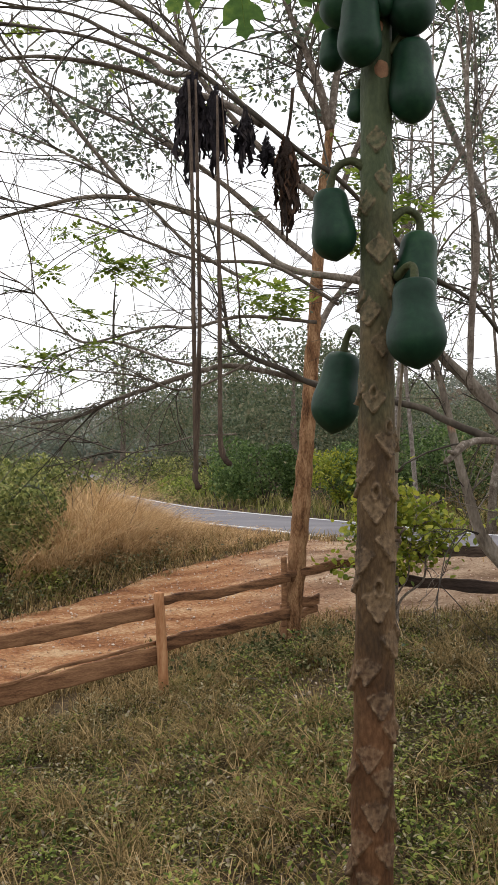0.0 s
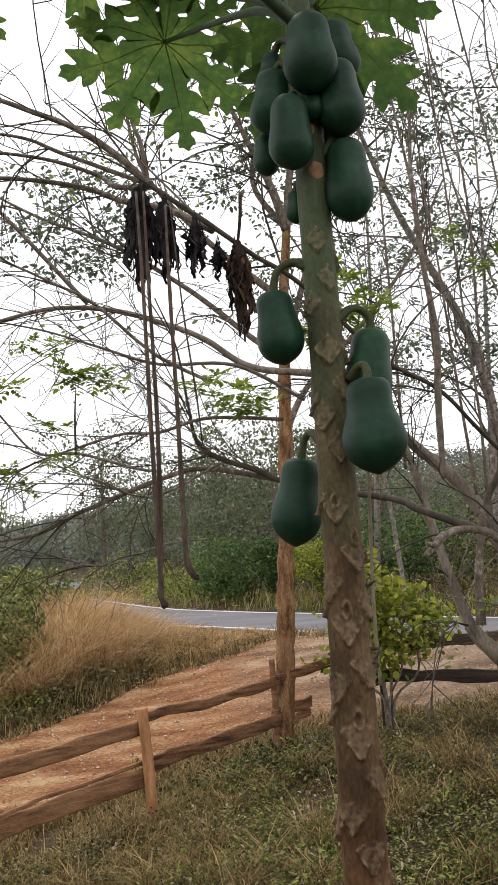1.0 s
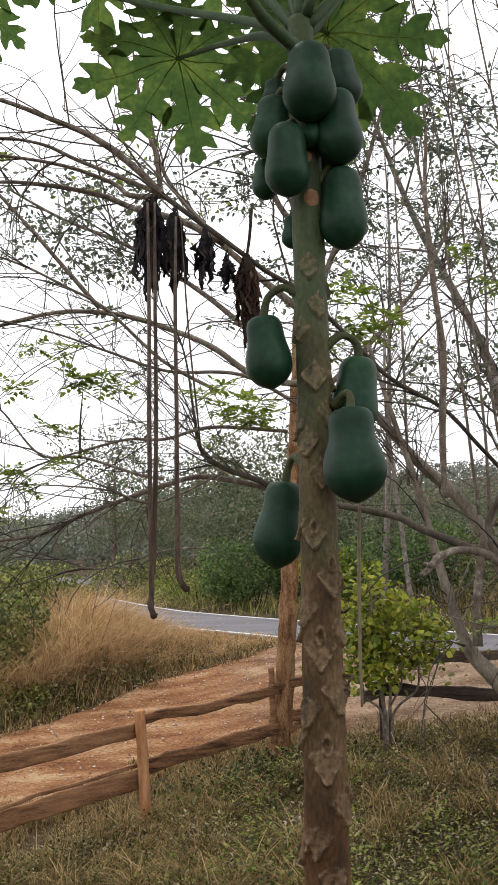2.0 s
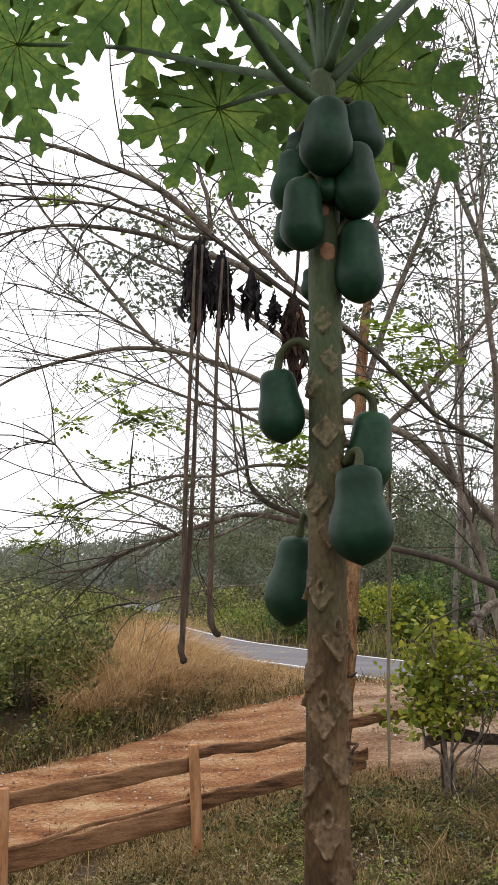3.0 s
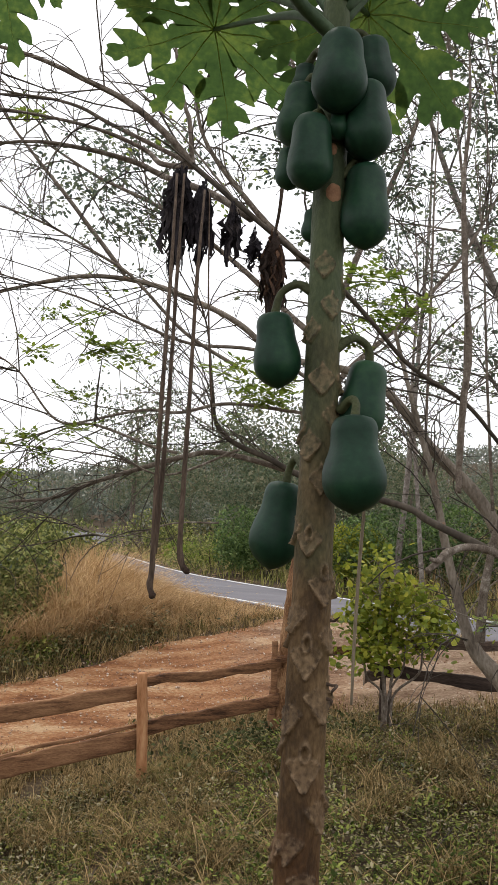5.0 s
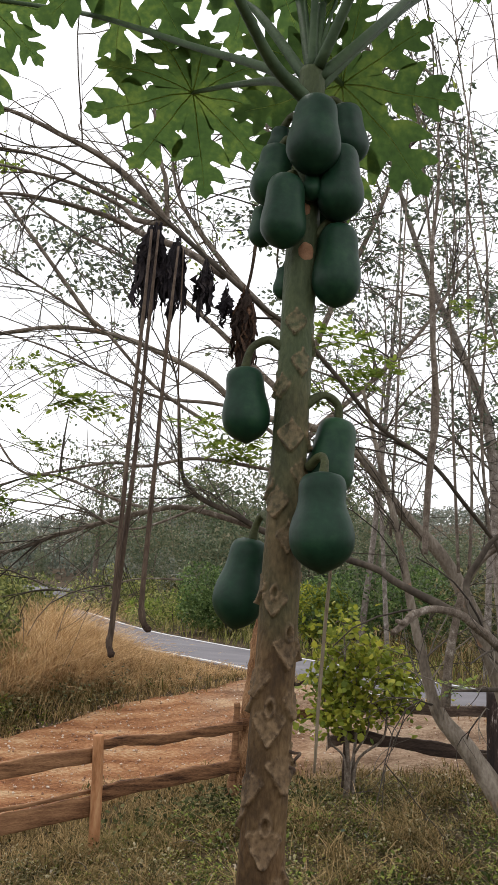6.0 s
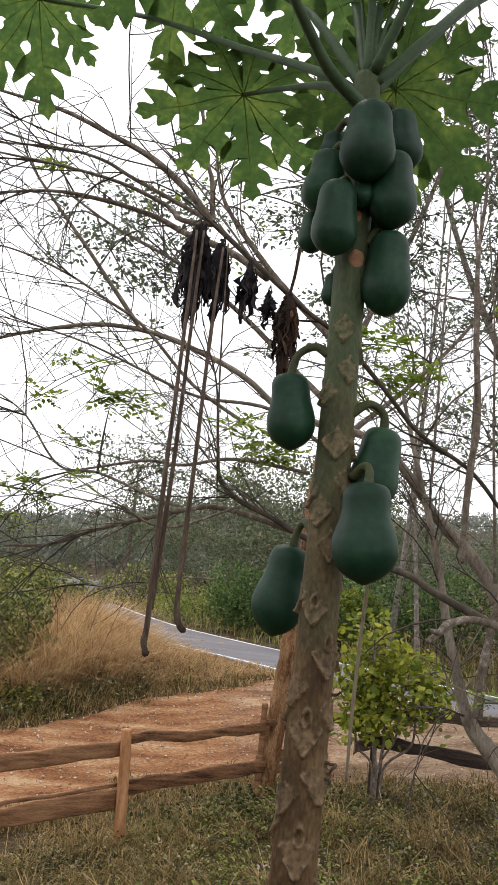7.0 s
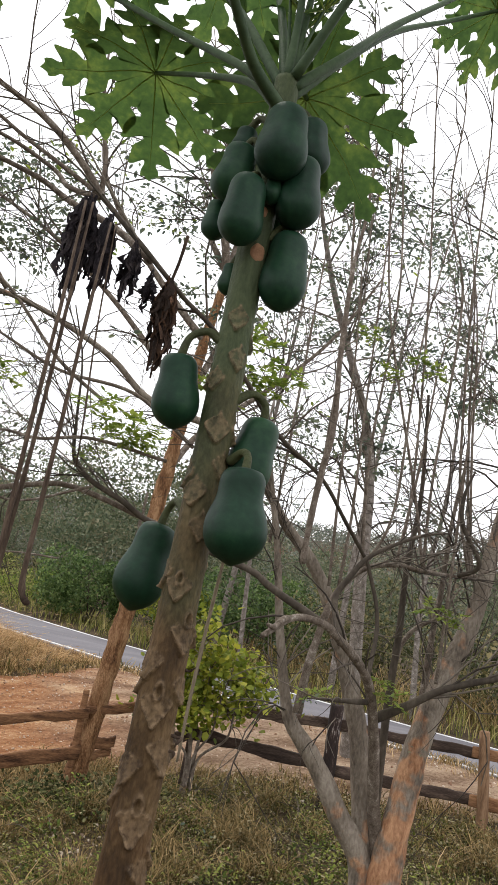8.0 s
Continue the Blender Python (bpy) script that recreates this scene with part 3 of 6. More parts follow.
SCARS += [(3.28 - 0.11 * i, (92, -92)[i % 2] + rs.uniform(-8, 8), rs.uniform(0.9, 1.1), 0) for i in range(17)]
SCARS += [(3.36 - 0.1 * i, 180 + (-40, 35, 0)[i % 3] + rs.uniform(-8, 8), rs.uniform(0.8, 1.1), 0) for i in range(20)]


def scar_shape(u, v, wing):
    """Lift and paleness of a scar at u (across, -1 to 1) and v (0 at its top, 1 at its pointed foot); wing: 0 a diamond, 1 a winged triangle."""
    if abs(u) > 1.3 or not -0.15 < v < 1.2:
        return 0.0, 0.0
    diamond = float(np.interp(v, (-0.05, 0.0, 0.15, 0.22, 0.4, 0.52, 0.66, 0.9, 1.0, 1.04), (-0.2, 0.08, 0.17, 0.4, 0.86, 0.88, 0.68, 0.26, 0.1, -0.2)))
    wings = float(np.interp(v, (0.12, 0.2, 0.3, 0.4, 0.6, 0.85, 1.0, 1.04), (-0.2, 0.1, 0.75, 1.0, 0.68, 0.3, 0.12, -0.2)))
    half = diamond + (wings - diamond) * wing
    gap = abs(u) - half
    inside = min(1.0, max(0.0, 0.5 - gap / 0.13))
    lip = math.exp(-(((gap + 0.09) / 0.075) ** 2)) * inside
    return inside * (0.02 + 0.19 * max(0.0, v) ** 2) + lip * (0.05 + 0.05 * v), inside * 0.5 + 0.6 * lip


def stem_mesh():
    sides = 112
    zs = np.concatenate([np.linspace(-0.25, 1.2, 40), np.arange(1.205, 3.4, 0.0042), np.arange(3.4, 3.95, 0.015), [3.95]])
    vs, mask = [], []
    for z in zs:
        c, r = axis_at(z)
        near = [q for q in SCARS if -1.5 * r * q[2] < q[0] - z < 1.5 * r * q[2]]
        for k in range(sides):
            a = 2 * math.pi * k / sides
            d = np.array((math.sin(a), -math.cos(a), 0))
            lift, pale = 0.06 * noise.noise((d[0] * 1.4, d[1] * 1.4, z * 7)) + 0.012 * noise.noise((d[0] * 6, d[1] * 6, z * 30)), 0.0
            for z0, turn, size, bud in near:
                off = (math.degrees(a) - turn + 180) % 360 - 180
                if abs(off) > 62:
                    continue
                u, v = off / (44 * size), (z0 + 0.85 * r * size - z) / (1.7 * r * size)
                rough = noise.noise((u * 4 + z0 * 31, v * 5, z0 * 17))
                h, p = scar_shape(u + 0.06 * rough, v + 0.05 * noise.noise((u * 5, v * 3, z0 * 23)), 1.0 if bud == 1 or z0 < 2.4 else 0.0 if z0 > 2.75 else 0.5)
                lift += h * size * (1 + 0.35 * rough)
                if bud:
                    q = math.hypot(u * 1.15, (v - (0.12 if bud == 1 else 0.3)) * 1.35)
                    ring = math.exp(-(((q - 0.27) / 0.085) ** 2))
                    lift += 0.13 * ring - 0.16 * math.exp(-((q / 0.17) ** 2))
                    p = max(p * (0.25 if q < 0.2 else 1), 0.95 * ring)
                pale = max(pale, p * (0.85 + 0.5 * rough))
            vs.append(c + d * r * (1 + lift))
            mask.append(min(1.0, max(0.0, pale)))
    n = len(zs)
    f = [(i * sides + k, i * sides + (k + 1) % sides, (i + 1) * sides + (k + 1) % sides, (i + 1) * sides + k) for i in range(n - 1) for k in range(sides)]
    me = mesh("trunk", vs, f + [tuple(range(sides))[::-1], tuple((n - 1) * sides + k for k in range(sides))], M_BARK)
    me.attributes.new("scar", "FLOAT", "POINT").data.foreach_set("value", mask)
    return me


part("trunk", stem_mesh(), papaya, "stem with pointed leaf scars, green above and brown below")


def fresh_scar(z, turn, size):
    """A pale patch where a leaf stalk has just fallen off."""
    c, r = axis_at(z)
    vs = []
    for j in range(9):
        for i in range(9):
            u, v = i / 4 - 1, j / 4 - 1
            x, y = u * math.sqrt(1 - v * v / 2), v * math.sqrt(1 - u * u / 2)
            a = radians(turn) + x * (0.5 + 0.12 * noise.noise((y * 2, z, 4))) * size
            edge = max(abs(u), abs(v)) > 0.99
            rr = r * (1.0 if edge else 1.075 + 0.02 * noise.noise((x * 4, y * 4, z)))
            vs.append((c[0] + math.sin(a) * rr, c[1] - math.cos(a) * rr, z + y * (0.62 + 0.12 * noise.noise((x * 2, z, 1))) * r * size))
    f = [(j * 9 + i, j * 9 + i + 1, (j + 1) * 9 + i + 1, (j + 1) * 9 + i) for j in range(8) for i in range(8)]
    part("fresh_scar", mesh("fresh_scar", vs, f, M_FRESH), papaya, "pale tan patch of a fallen leaf")


fresh_scar(3.475, 14, 1.0)
fresh_scar(3.575, -2, 0.7)


def profile(pairs):
    q = smooth_line([(a, b, 0) for a, b in pairs], 8)
    return q[:, 0], q[:, 1]


PEAR = profile(((0, 0.34), (0.015, 0.52), (0.06, 0.65), (0.14, 0.7), (0.22, 0.69), (0.3, 0.7), (0.38, 0.77), (0.46, 0.88), (0.55, 0.97), (0.63, 1.0), (0.73, 0.97), (0.83, 0.83), (0.91, 0.58), (0.96, 0.32), (0.985, 0.15), (1, 0.05)))
EGG = profile(((0, 0.3), (0.015, 0.5), (0.06, 0.7), (0.14, 0.82), (0.26, 0.87), (0.4, 0.9), (0.52, 0.96), (0.64, 1.0), (0.75, 0.97), (0.86, 0.78), (0.93, 0.52), (0.98, 0.22), (1, 0.05)))


def fruit(top, bottom, radius, neck, stalk, seed=0, young=False):
    """A pear-shaped papaya that hangs from top to bottom, with its stalk from the stem."""
    a, b = Vector(top), Vector(bottom)
    ax = (b - a).normalized()
    e1 = ax.cross(Vector((0.2, 0.9, 0.1))).normalized()
    e2 = ax.cross(e1)
    length = (b - a).length
    rings, sides = 40, 36
    vs = []
    for j in range(rings + 1):
        t = j / rings
        k = min(1.0, max(0.0, (neck - 0.62) / 0.26))
        r = (1 - k) * float(np.interp(t, *PEAR)) + k * float(np.interp(t, *EGG))
        for i in range(sides):
            g = 2 * math.pi * i / sides
            rib = 1 + 0.026 * math.cos(5 * g + seed) * min(1, t * 4) + 0.05 * noise.noise((math.cos(g) + seed, math.sin(g), t * 2))
            vs.append(a + ax * (length * t) + (e1 * math.cos(g) + e2 * math.sin(g)) * (radius * r * rib))
    f = [(j * sides + i, j * sides + (i + 1) % sides, (j + 1) * sides + (i + 1) % sides, (j + 1) * sides + i) for j in range(rings) for i in range(sides)]
    f += [tuple(range(sides))[::-1], tuple(rings * sides + i for i in range(sides))]
    body = part("papaya", mesh("papaya", vs, f, M_FRUIT), papaya, "small unripe dark green papaya" if young else "unripe dark green pear-shaped papaya")
    line = smooth_line([*stalk, tuple(a + ax * 0.006)], 7)
    part("stalk", mesh("stalk", *tube(line, [0.012, 0.009, 0.0085, 0.011], 10, 0.12, seed), M_STALK), body, "arched green fruit stalk")


fruit((0.172, 1.66, 3.205), (0.192, 1.66, 3.035), 0.054, 0.76, [(0.255, 1.645, 3.255), (0.22, 1.65, 3.272), (0.185, 1.655, 3.25)], 1)
fruit((0.392, 1.665, 3.108), (0.368, 1.66, 2.925), 0.054, 0.84, [(0.31, 1.64, 3.125), (0.35, 1.645, 3.155), (0.385, 1.655, 3.14)], 2)
fruit((0.35, 1.535, 2.965), (0.357, 1.525, 2.765), 0.066, 0.67, [(0.328, 1.625, 2.99), (0.345, 1.59, 3.008), (0.353, 1.555, 2.995)], 3)
fruit((0.225, 1.775, 2.835), (0.198, 1.785, 2.63), 0.06, 0.72, [(0.265, 1.69, 2.86), (0.245, 1.735, 2.89), (0.232, 1.765, 2.87)], 4)
fruit((0.283, 1.57, 3.815), (0.284, 1.55, 3.63), 0.06, 0.84, [(0.28, 1.63, 3.8), (0.282, 1.6, 3.835)], 5)
fruit((0.36, 1.69, 3.89), (0.378, 1.7, 3.74), 0.053, 0.8, [(0.295, 1.67, 3.86), (0.33, 1.68, 3.9)], 6)
fruit((0.348, 1.6, 3.725), (0.356, 1.6, 3.545), 0.053, 0.82, [(0.3, 1.635, 3.7), (0.325, 1.615, 3.735)], 7)
fruit((0.21, 1.69, 3.765), (0.197, 1.69, 3.612), 0.053, 0.8, [(0.255, 1.665, 3.745), (0.23, 1.68, 3.785)], 8)
fruit((0.228, 1.57, 3.625), (0.231, 1.57, 3.455), 0.05, 0.88, [(0.265, 1.62, 3.61), (0.245, 1.59, 3.645)], 9)
fruit((0.185, 1.76, 3.645), (0.188, 1.76, 3.54), 0.033, 0.75, [(0.255, 1.68, 3.63), (0.215, 1.73, 3.66)], 10, True)
fruit((0.358, 1.625, 3.545), (0.362, 1.62, 3.35), 0.055, 0.82, [(0.31, 1.64, 3.52), (0.335, 1.635, 3.56)], 11)
fruit((0.25, 1.74, 3.485), (0.25, 1.745, 3.405), 0.026, 0.75, [(0.27, 1.69, 3.48), (0.258, 1.72, 3.5)], 12, True)
fruit((0.29, 1.598, 3.66), (0.288, 1.59, 3.585), 0.024, 0.75, [(0.285, 1.62, 3.655), (0.288, 1.605, 3.675)], 13, True)
fruit((0.215, 1.735, 3.845), (0.21, 1.74, 3.76), 0.034, 0.75, [(0.258, 1.675, 3.84), (0.235, 1.71, 3.865)], 14, True)
fruit((0.335, 1.7, 3.62), (0.338, 1.71, 3.51), 0.036, 0.75, [(0.3, 1.675, 3.61), (0.32, 1.69, 3.635)], 15, True)


# half a leaf lobe: how far along it, how far aside; and the spots of its middle vein to which the edge is tied
RIM = ((0, 0.0), (0.14, 0.054), (0.27, 0.105), (0.345, 0.134), (0.385, 0.104), (0.425, 0.1), (0.445, 0.12), (0.475, 0.18), (0.545, 0.228), (0.615, 0.252), (0.675, 0.264), (0.668, 0.212), (0.64, 0.152), (0.618, 0.1), (0.64, 0.072), (0.672, 0.1), (0.71, 0.148), (0.775, 0.18), (0.845, 0.196), (0.842, 0.144), (0.815, 0.092), (0.818, 0.056), (0.85, 0.058), (0.89, 0.078), (0.945, 0.08), (0.952, 0.044), (1, 0.0))
SPINE = (0, 0.14, 0.27, 0.335, 0.37, 0.4, 0.42, 0.44, 0.465, 0.49, 0.52, 0.545, 0.57, 0.595, 0.62, 0.645, 0.67, 0.7, 0.73, 0.755, 0.785, 0.81, 0.84, 0.87, 0.91, 0.95, 1)


def papaya_blade(radius, seed, droop):
    """A deeply lobed palmate leaf in its own plane: y points away from the stalk, z is its upper side. Returns blade and veins."""
    r = random.Random(seed)
    blade, veins = Heap(), Heap()
    lobes = 9
    for i in range(lobes):
        ang = radians(-163 + 326 * i / (lobes - 1) + r.uniform(-1.0, 1.0))
        long = radius * (0.74 + 0.26 * math.cos(ang * 0.5) ** 2) * r.uniform(0.86, 1.08)
        bow = r.uniform(0.6, 1.5)
        d, s = Vector((math.sin(ang), math.cos(ang), 0)), Vector((math.cos(ang), -math.sin(ang), 0))
        rim = smooth_line([(a, b, 0) for a, b in RIM], 3)[:, :2]
        spine = smooth_line([(a, 0, 0) for a in SPINE], 3)[:, 0]
        n = len(spine) - 1

        def lift(p, off):
            q = p.length / radius
            return -droop * radius * q**1.8 * (1 + (bow - 1) * ease((q - 0.3) * 2)) + 0.3 * abs(off) + 0.05 * radius * noise.noise((p.x * 9, p.y * 9, seed))

        mid = [d * (long * t) for t in spine]
        sides = []
        for sgn in (-1, 1):
            wider, shift = r.uniform(0.8, 1.2), r.uniform(-0.06, 0.06)
            edge = []
            for a, b in rim:
                loose = ease((a - 0.36) * 6)
                edge.append(d * (long * (a + loose * shift * (1 - a) * 2.4)) + s * (sgn * long * b * (1 + loose * (wider - 1)) * (1 + loose * 0.12 * noise.noise((a * 9, i * 3.1, sgn + seed)))))
            sides.append(edge)
        vs = []
        for j in range(n + 1):
            for p, off in ((sides[0][j], (sides[0][j] - mid[j]).length * 0.35), (mid[j], 0.0), (sides[1][j], (sides[1][j] - mid[j]).length * 0.35)):
                vs.append((p.x, p.y, lift(p, off) - 0.3 * abs(off) * 0.6 + 0.0004 * i))
        f = []
        for j in range(n):
            f += [(3 * j, 3 * j + 1, 3 * j + 4, 3 * j + 3), (3 * j + 1, 3 * j + 2, 3 * j + 5, 3 * j + 4)]
        blade.add(vs, f)
        ml = [(p.x, p.y, lift(p, 0) - 0.002) for p in mid[:-10:4]]
        veins.add(*tube(ml, [0.0028, 0.0016, 0.0006], 5))
    return blade, veins


def leaf(stalk, radius, seed, tilt=26, turn=None, roll=0, droop=0.22, thick=0.0115):
    """A papaya leaf: its stalk through the points from the crown, the blade at the end leaning away from the tree."""
    end, back = Vector(stalk[-1]), Vector(stalk[-2])
    way = end - back
    heading = math.degrees(math.atan2(-way.x, way.y)) if turn is None else turn
    m = Matrix.Translation(end) @ Matrix.Rotation(radians(heading), 4, "Z") @ Matrix.Rotation(radians(-tilt), 4, "X") @ Matrix.Rotation(radians(roll), 4, "Y")
    blade, veins = papaya_blade(radius, seed, droop)
    bm = blade.mesh("leaf", M_BLADE)
    bm.transform(m)
    vm = veins.mesh("vein_network", M_VEIN)
    vm.transform(m)
    ob = part("leaf", bm, papaya, "deeply lobed green papaya leaf on a long stalk")
    part("vein_network", vm, ob, "pale green leaf veins")
    part("petiole", mesh("petiole", *tube(smooth_line(stalk, 8), [thick * 1.25, thick, thick * 0.75, thick * 0.6], 10, 0.04, seed), M_PETIOLE), ob, "long smooth green leaf stalk")


leaf([(0.268, 1.66, 3.9), (0.17, 1.74, 4.01), (-0.04, 1.95, 4.21), (-0.45, 2.3, 4.56), (-0.96, 2.67, 4.88)], 0.42, 11, 30)
leaf([(0.272, 1.67, 3.88), (0.2, 1.8, 4.02), (0.07, 2.1, 4.21), (-0.09, 2.45, 4.41)], 0.43, 12, 14, -6)
leaf([(0.285, 1.68, 3.9), (0.32, 1.8, 4.06), (0.39, 2.05, 4.21)], 0.40, 13, 30)
leaf([(0.29, 1.655, 3.91), (0.4, 1.7, 4.08), (0.58, 1.9, 4.4), (0.84, 2.2, 4.78), (1.1, 2.4, 5.09)], 0.33, 14, 42)
leaf([(0.29, 1.645, 3.93), (0.41, 1.68, 4.09), (0.55, 1.8, 4.33), (0.74, 1.9, 4.58), (1.2, 2.15, 5.2)], 0.34, 15, 20)
leaf([(0.262, 1.63, 3.86), (0.18, 1.56, 3.89), (0.11, 1.47, 3.94), (-0.02, 1.3, 4.05), (-0.2, 1.1, 4.1)], 0.4, 16, 10, thick=0.0135)
leaf([(0.268, 1.665, 3.93), (0.15, 1.8, 4.19), (0.06, 1.9, 4.34), (-0.3, 2.1, 4.68)], 0.42, 17, 24)
leaf([(0.275, 1.68, 3.95), (0.22, 1.9, 4.4), (0.1, 2.3, 4.95)], 0.42, 19, 34)
leaf([(0.285, 1.635, 3.95), (0.4, 1.5, 4.2), (0.6, 1.3, 4.45)], 0.38, 20, 12)
leaf([(0.278, 1.655, 3.95), (0.29, 1.67, 4.2), (0.3, 1.7, 4.55)], 0.2, 21, 10, thick=0.01)
leaf([(0.272, 1.65, 3.95), (0.262, 1.64, 4.2), (0.22, 1.6, 4.48)], 0.28, 22, 10, thick=0.01)
for i in range(2):
    a = i * 2.4
    p = [(0.276, 1.656, 3.93), (0.276 + 0.02 * math.cos(a), 1.656 + 0.02 * math.sin(a), 4.05), (0.276 + 0.05 * math.cos(a), 1.656 + 0.05 * math.sin(a), 4.18 + 0.03 * i)]
    leaf(p, 0.1, 30 + i, -50, droop=-0.1, thick=0.006)

for pts in ([(0.33, 1.63, 2.41), (0.34, 1.62, 2.41), (0.35, 1.62, 2.41), (0.34, 1.61, 2.4), (0.34, 1.62, 2.39)], [(0.33, 1.64, 2.54), (0.34, 1.64, 2.54), (0.35, 1.63, 2.55)], [(0.33, 1.63, 2.38), (0.34, 1.62, 2.38), (0.34, 1.62, 2.37)]):
    part("dry_stub", mesh("dry_stub", *tube(smooth_line(pts, 5), [0.004, 0.0026, 0.003, 0.001], 7, 0.3, 5), M_DRYSTALK), papaya, "shrivelled dark remnant of a flower stalk")
M_PALESTALK = surf("pale_dry_stalk", ((0.3, (0.07, 0.052, 0.032)), (0.5, (0.17, 0.135, 0.09)), (0.75, (0.3, 0.25, 0.18))), 6, 0.85, 0.4, (6, 6, 0.6))
hung = smooth_line([(0.46, 2.0, 3.16), (0.49, 2.35, 2.88), (0.49, 2.45, 2.45), (0.49, 2.45, 2.19)], 8)
part("dead_petiole", mesh("dead_petiole", *tube(hung, [0.004, 0.0052, 0.006, 0.004], 8, 0.3, 3), M_PALESTALK), papaya, "dry brown leaf stalk hanging straight down")


# ---- bare tree with several stems ----
def rot_noise(rng, k):
    return rng.normal(scale=k, size=3)


def grow(heap, spots, start, way, length, radius, level, rng, sag=-0.08):
    """A whippy twig and its side twigs."""
    n = 5
    pts, d = [np.array(start, float)], np.array(way, float)
    d /= np.linalg.norm(d)
    curl = rot_noise(rng, 0.17)
    for i in range(n):
        d = d + curl + rot_noise(rng, 0.07) + np.array((0, 0, sag))
        d /= np.linalg.norm(d)
        pts.append(pts[-1] + d * length / n)
    heap.add(*tube(pts, [radius, radius * 0.75, radius * 0.45], 5 if radius > 0.006 else 3, capped=False))
    spots.append((pts[-1], d, level))
    if level > 0:
        for k in range(rng.integers(1, 3) + (level > 1)):
            i = int(rng.integers(1, n))
            side = d + rot_noise(rng, 0.75) * np.array((1, 0.6, 1))
            grow(heap, spots, pts[i], side, length * rng.uniform(0.35, 0.75), max(0.0026, radius * 0.64), level - 1, rng, sag)


def limb(owner, name, pts, radii, mat, sides=10, wobble=0.14, per=7, label=""):
    line = smooth_line(pts, per)
    part(name, mesh(name, *tube(line, radii, sides, wobble, len(owner.children)), mat), owner, label)
    return line


bare = thing("bare_tree", (2.25, 4.9, 0.5), "leafless spreading tree with several grey and orange peeling stems", "tree")
RNG = np.random.default_rng(7)
BARE_LIMBS = []


def bare_limb(name, pts, radii, mat, twigs, reach, lean=(0, 0, 0), label="", level=1, sag=-0.06, sides=10):
    BARE_LIMBS.append((limb(bare, name, pts, radii, mat, sides, label=label), radii[-1], twigs, reach, lean, level, sag))


bare_limb("stem", [(2.18, 4.92, 0.3), (2.2, 4.9, 1.17), (1.99, 4.9, 1.51), (1.75, 4.9, 1.83), (1.55, 4.9, 2.05), (1.44, 4.9, 2.35), (1.35, 4.9, 2.69), (1.25, 4.9, 3.11), (1.13, 4.9, 3.5), (0.97, 4.9, 4.05)], [0.09, 0.08, 0.068, 0.058, 0.034, 0.028, 0.024, 0.018, 0.012], M_FLAKEFOOT, 24, 0.9, (0, 0, 0.5), "", 2)
bare_limb("stem", [(2.24, 5.0, 0.3), (2.26, 4.95, 1.16), (2.16, 4.95, 1.52), (2.06, 4.95, 1.96), (1.93, 4.95, 2.29), (1.76, 4.95, 2.66), (1.56, 4.95, 2.99), (1.27, 4.95, 3.27), (0.85, 4.9, 3.7), (0.26, 4.9, 3.82), (-0.04, 4.9, 4.02), (-0.27, 4.9, 4.13), (-0.62, 4.9, 4.25), (-0.97, 4.9, 4.29), (-1.27, 4.9, 4.25), (-1.73, 4.9, 4.11), (-2.06, 4.9, 3.92)],
          [0.09, 0.08, 0.07, 0.064, 0.058, 0.05, 0.042, 0.034, 0.026, 0.022, 0.02, 0.019, 0.017, 0.015, 0.013, 0.01, 0.007], M_FLAKEFOOT, 20, 1.1, (-0.9, 0, -0.1), "pale peeling stem arching far over", 2)
bare_limb("stem", [(2.3, 4.9, 0.3), (2.29, 4.9, 1.19), (2.15, 4.8, 1.66), (1.99, 4.6, 2.12), (1.81, 4.4, 2.42), (1.54, 4.2, 2.6), (1.39, 4.1, 2.67), (1.19, 3.95, 2.67), (0.99, 3.73, 2.56)], [0.075, 0.058, 0.042, 0.034, 0.029, 0.026, 0.023, 0.02, 0.018, 0.015], M_GREY, 5, 0.7, (0, 0, 0.5), "grey stem ending in a sawn-off branch")
bare_limb("stem", [(2.36, 4.85, 0.3), (2.3, 4.8, 1.22), (2.34, 4.8, 1.66), (2.4, 4.8, 2.11), (2.53, 4.8, 2.56), (2.65, 4.8, 2.94), (2.72, 4.8, 3.43), (2.8, 4.8, 4.04), (2.79, 4.8, 4.86), (2.74, 4.8, 5.73)], [0.115, 0.105, 0.09, 0.082, 0.074, 0.065, 0.055, 0.045, 0.036, 0.028, 0.02], M_FLAKE, 30, 1.1, (-0.5, 0, 0.4), "orange and grey peeling stem", 2)
bare_limb("stub", [(1.16, 3.93, 2.66), (1.1, 3.83, 2.65), (1.05, 3.77, 2.61), (1.0, 3.71, 2.615)], [0.018, 0.017, 0.015, 0.01], M_GREY, 0, 0.1, label="broken knobbly branch end")
bare_limb("limb", [(1.53, 4.7, 2.11), (1.55, 4.7, 2.43), (1.63, 4.7, 2.83), (1.78, 4.7, 3.04), (2.0, 4.7, 3.12), (2.19, 4.7, 3.12), (2.51, 4.7, 3.15), (2.78, 4.7, 3.29)], [0.03, 0.026, 0.022, 0.019, 0.016, 0.014, 0.011, 0.007], M_GREY, 20, 1.0, (0.3, 0, 0.5), "", 2)
bare_limb("limb", [(1.96, 4.6, 2.16), (2.13, 4.5, 2.29), (2.32, 4.4, 2.44), (2.62, 4.3, 2.57), (2.94, 4.3, 2.63)], [0.032, 0.026, 0.022, 0.018, 0.014], M_DARKBARK, 14, 1.0, (0.2, 0, 0.5), "", 2)
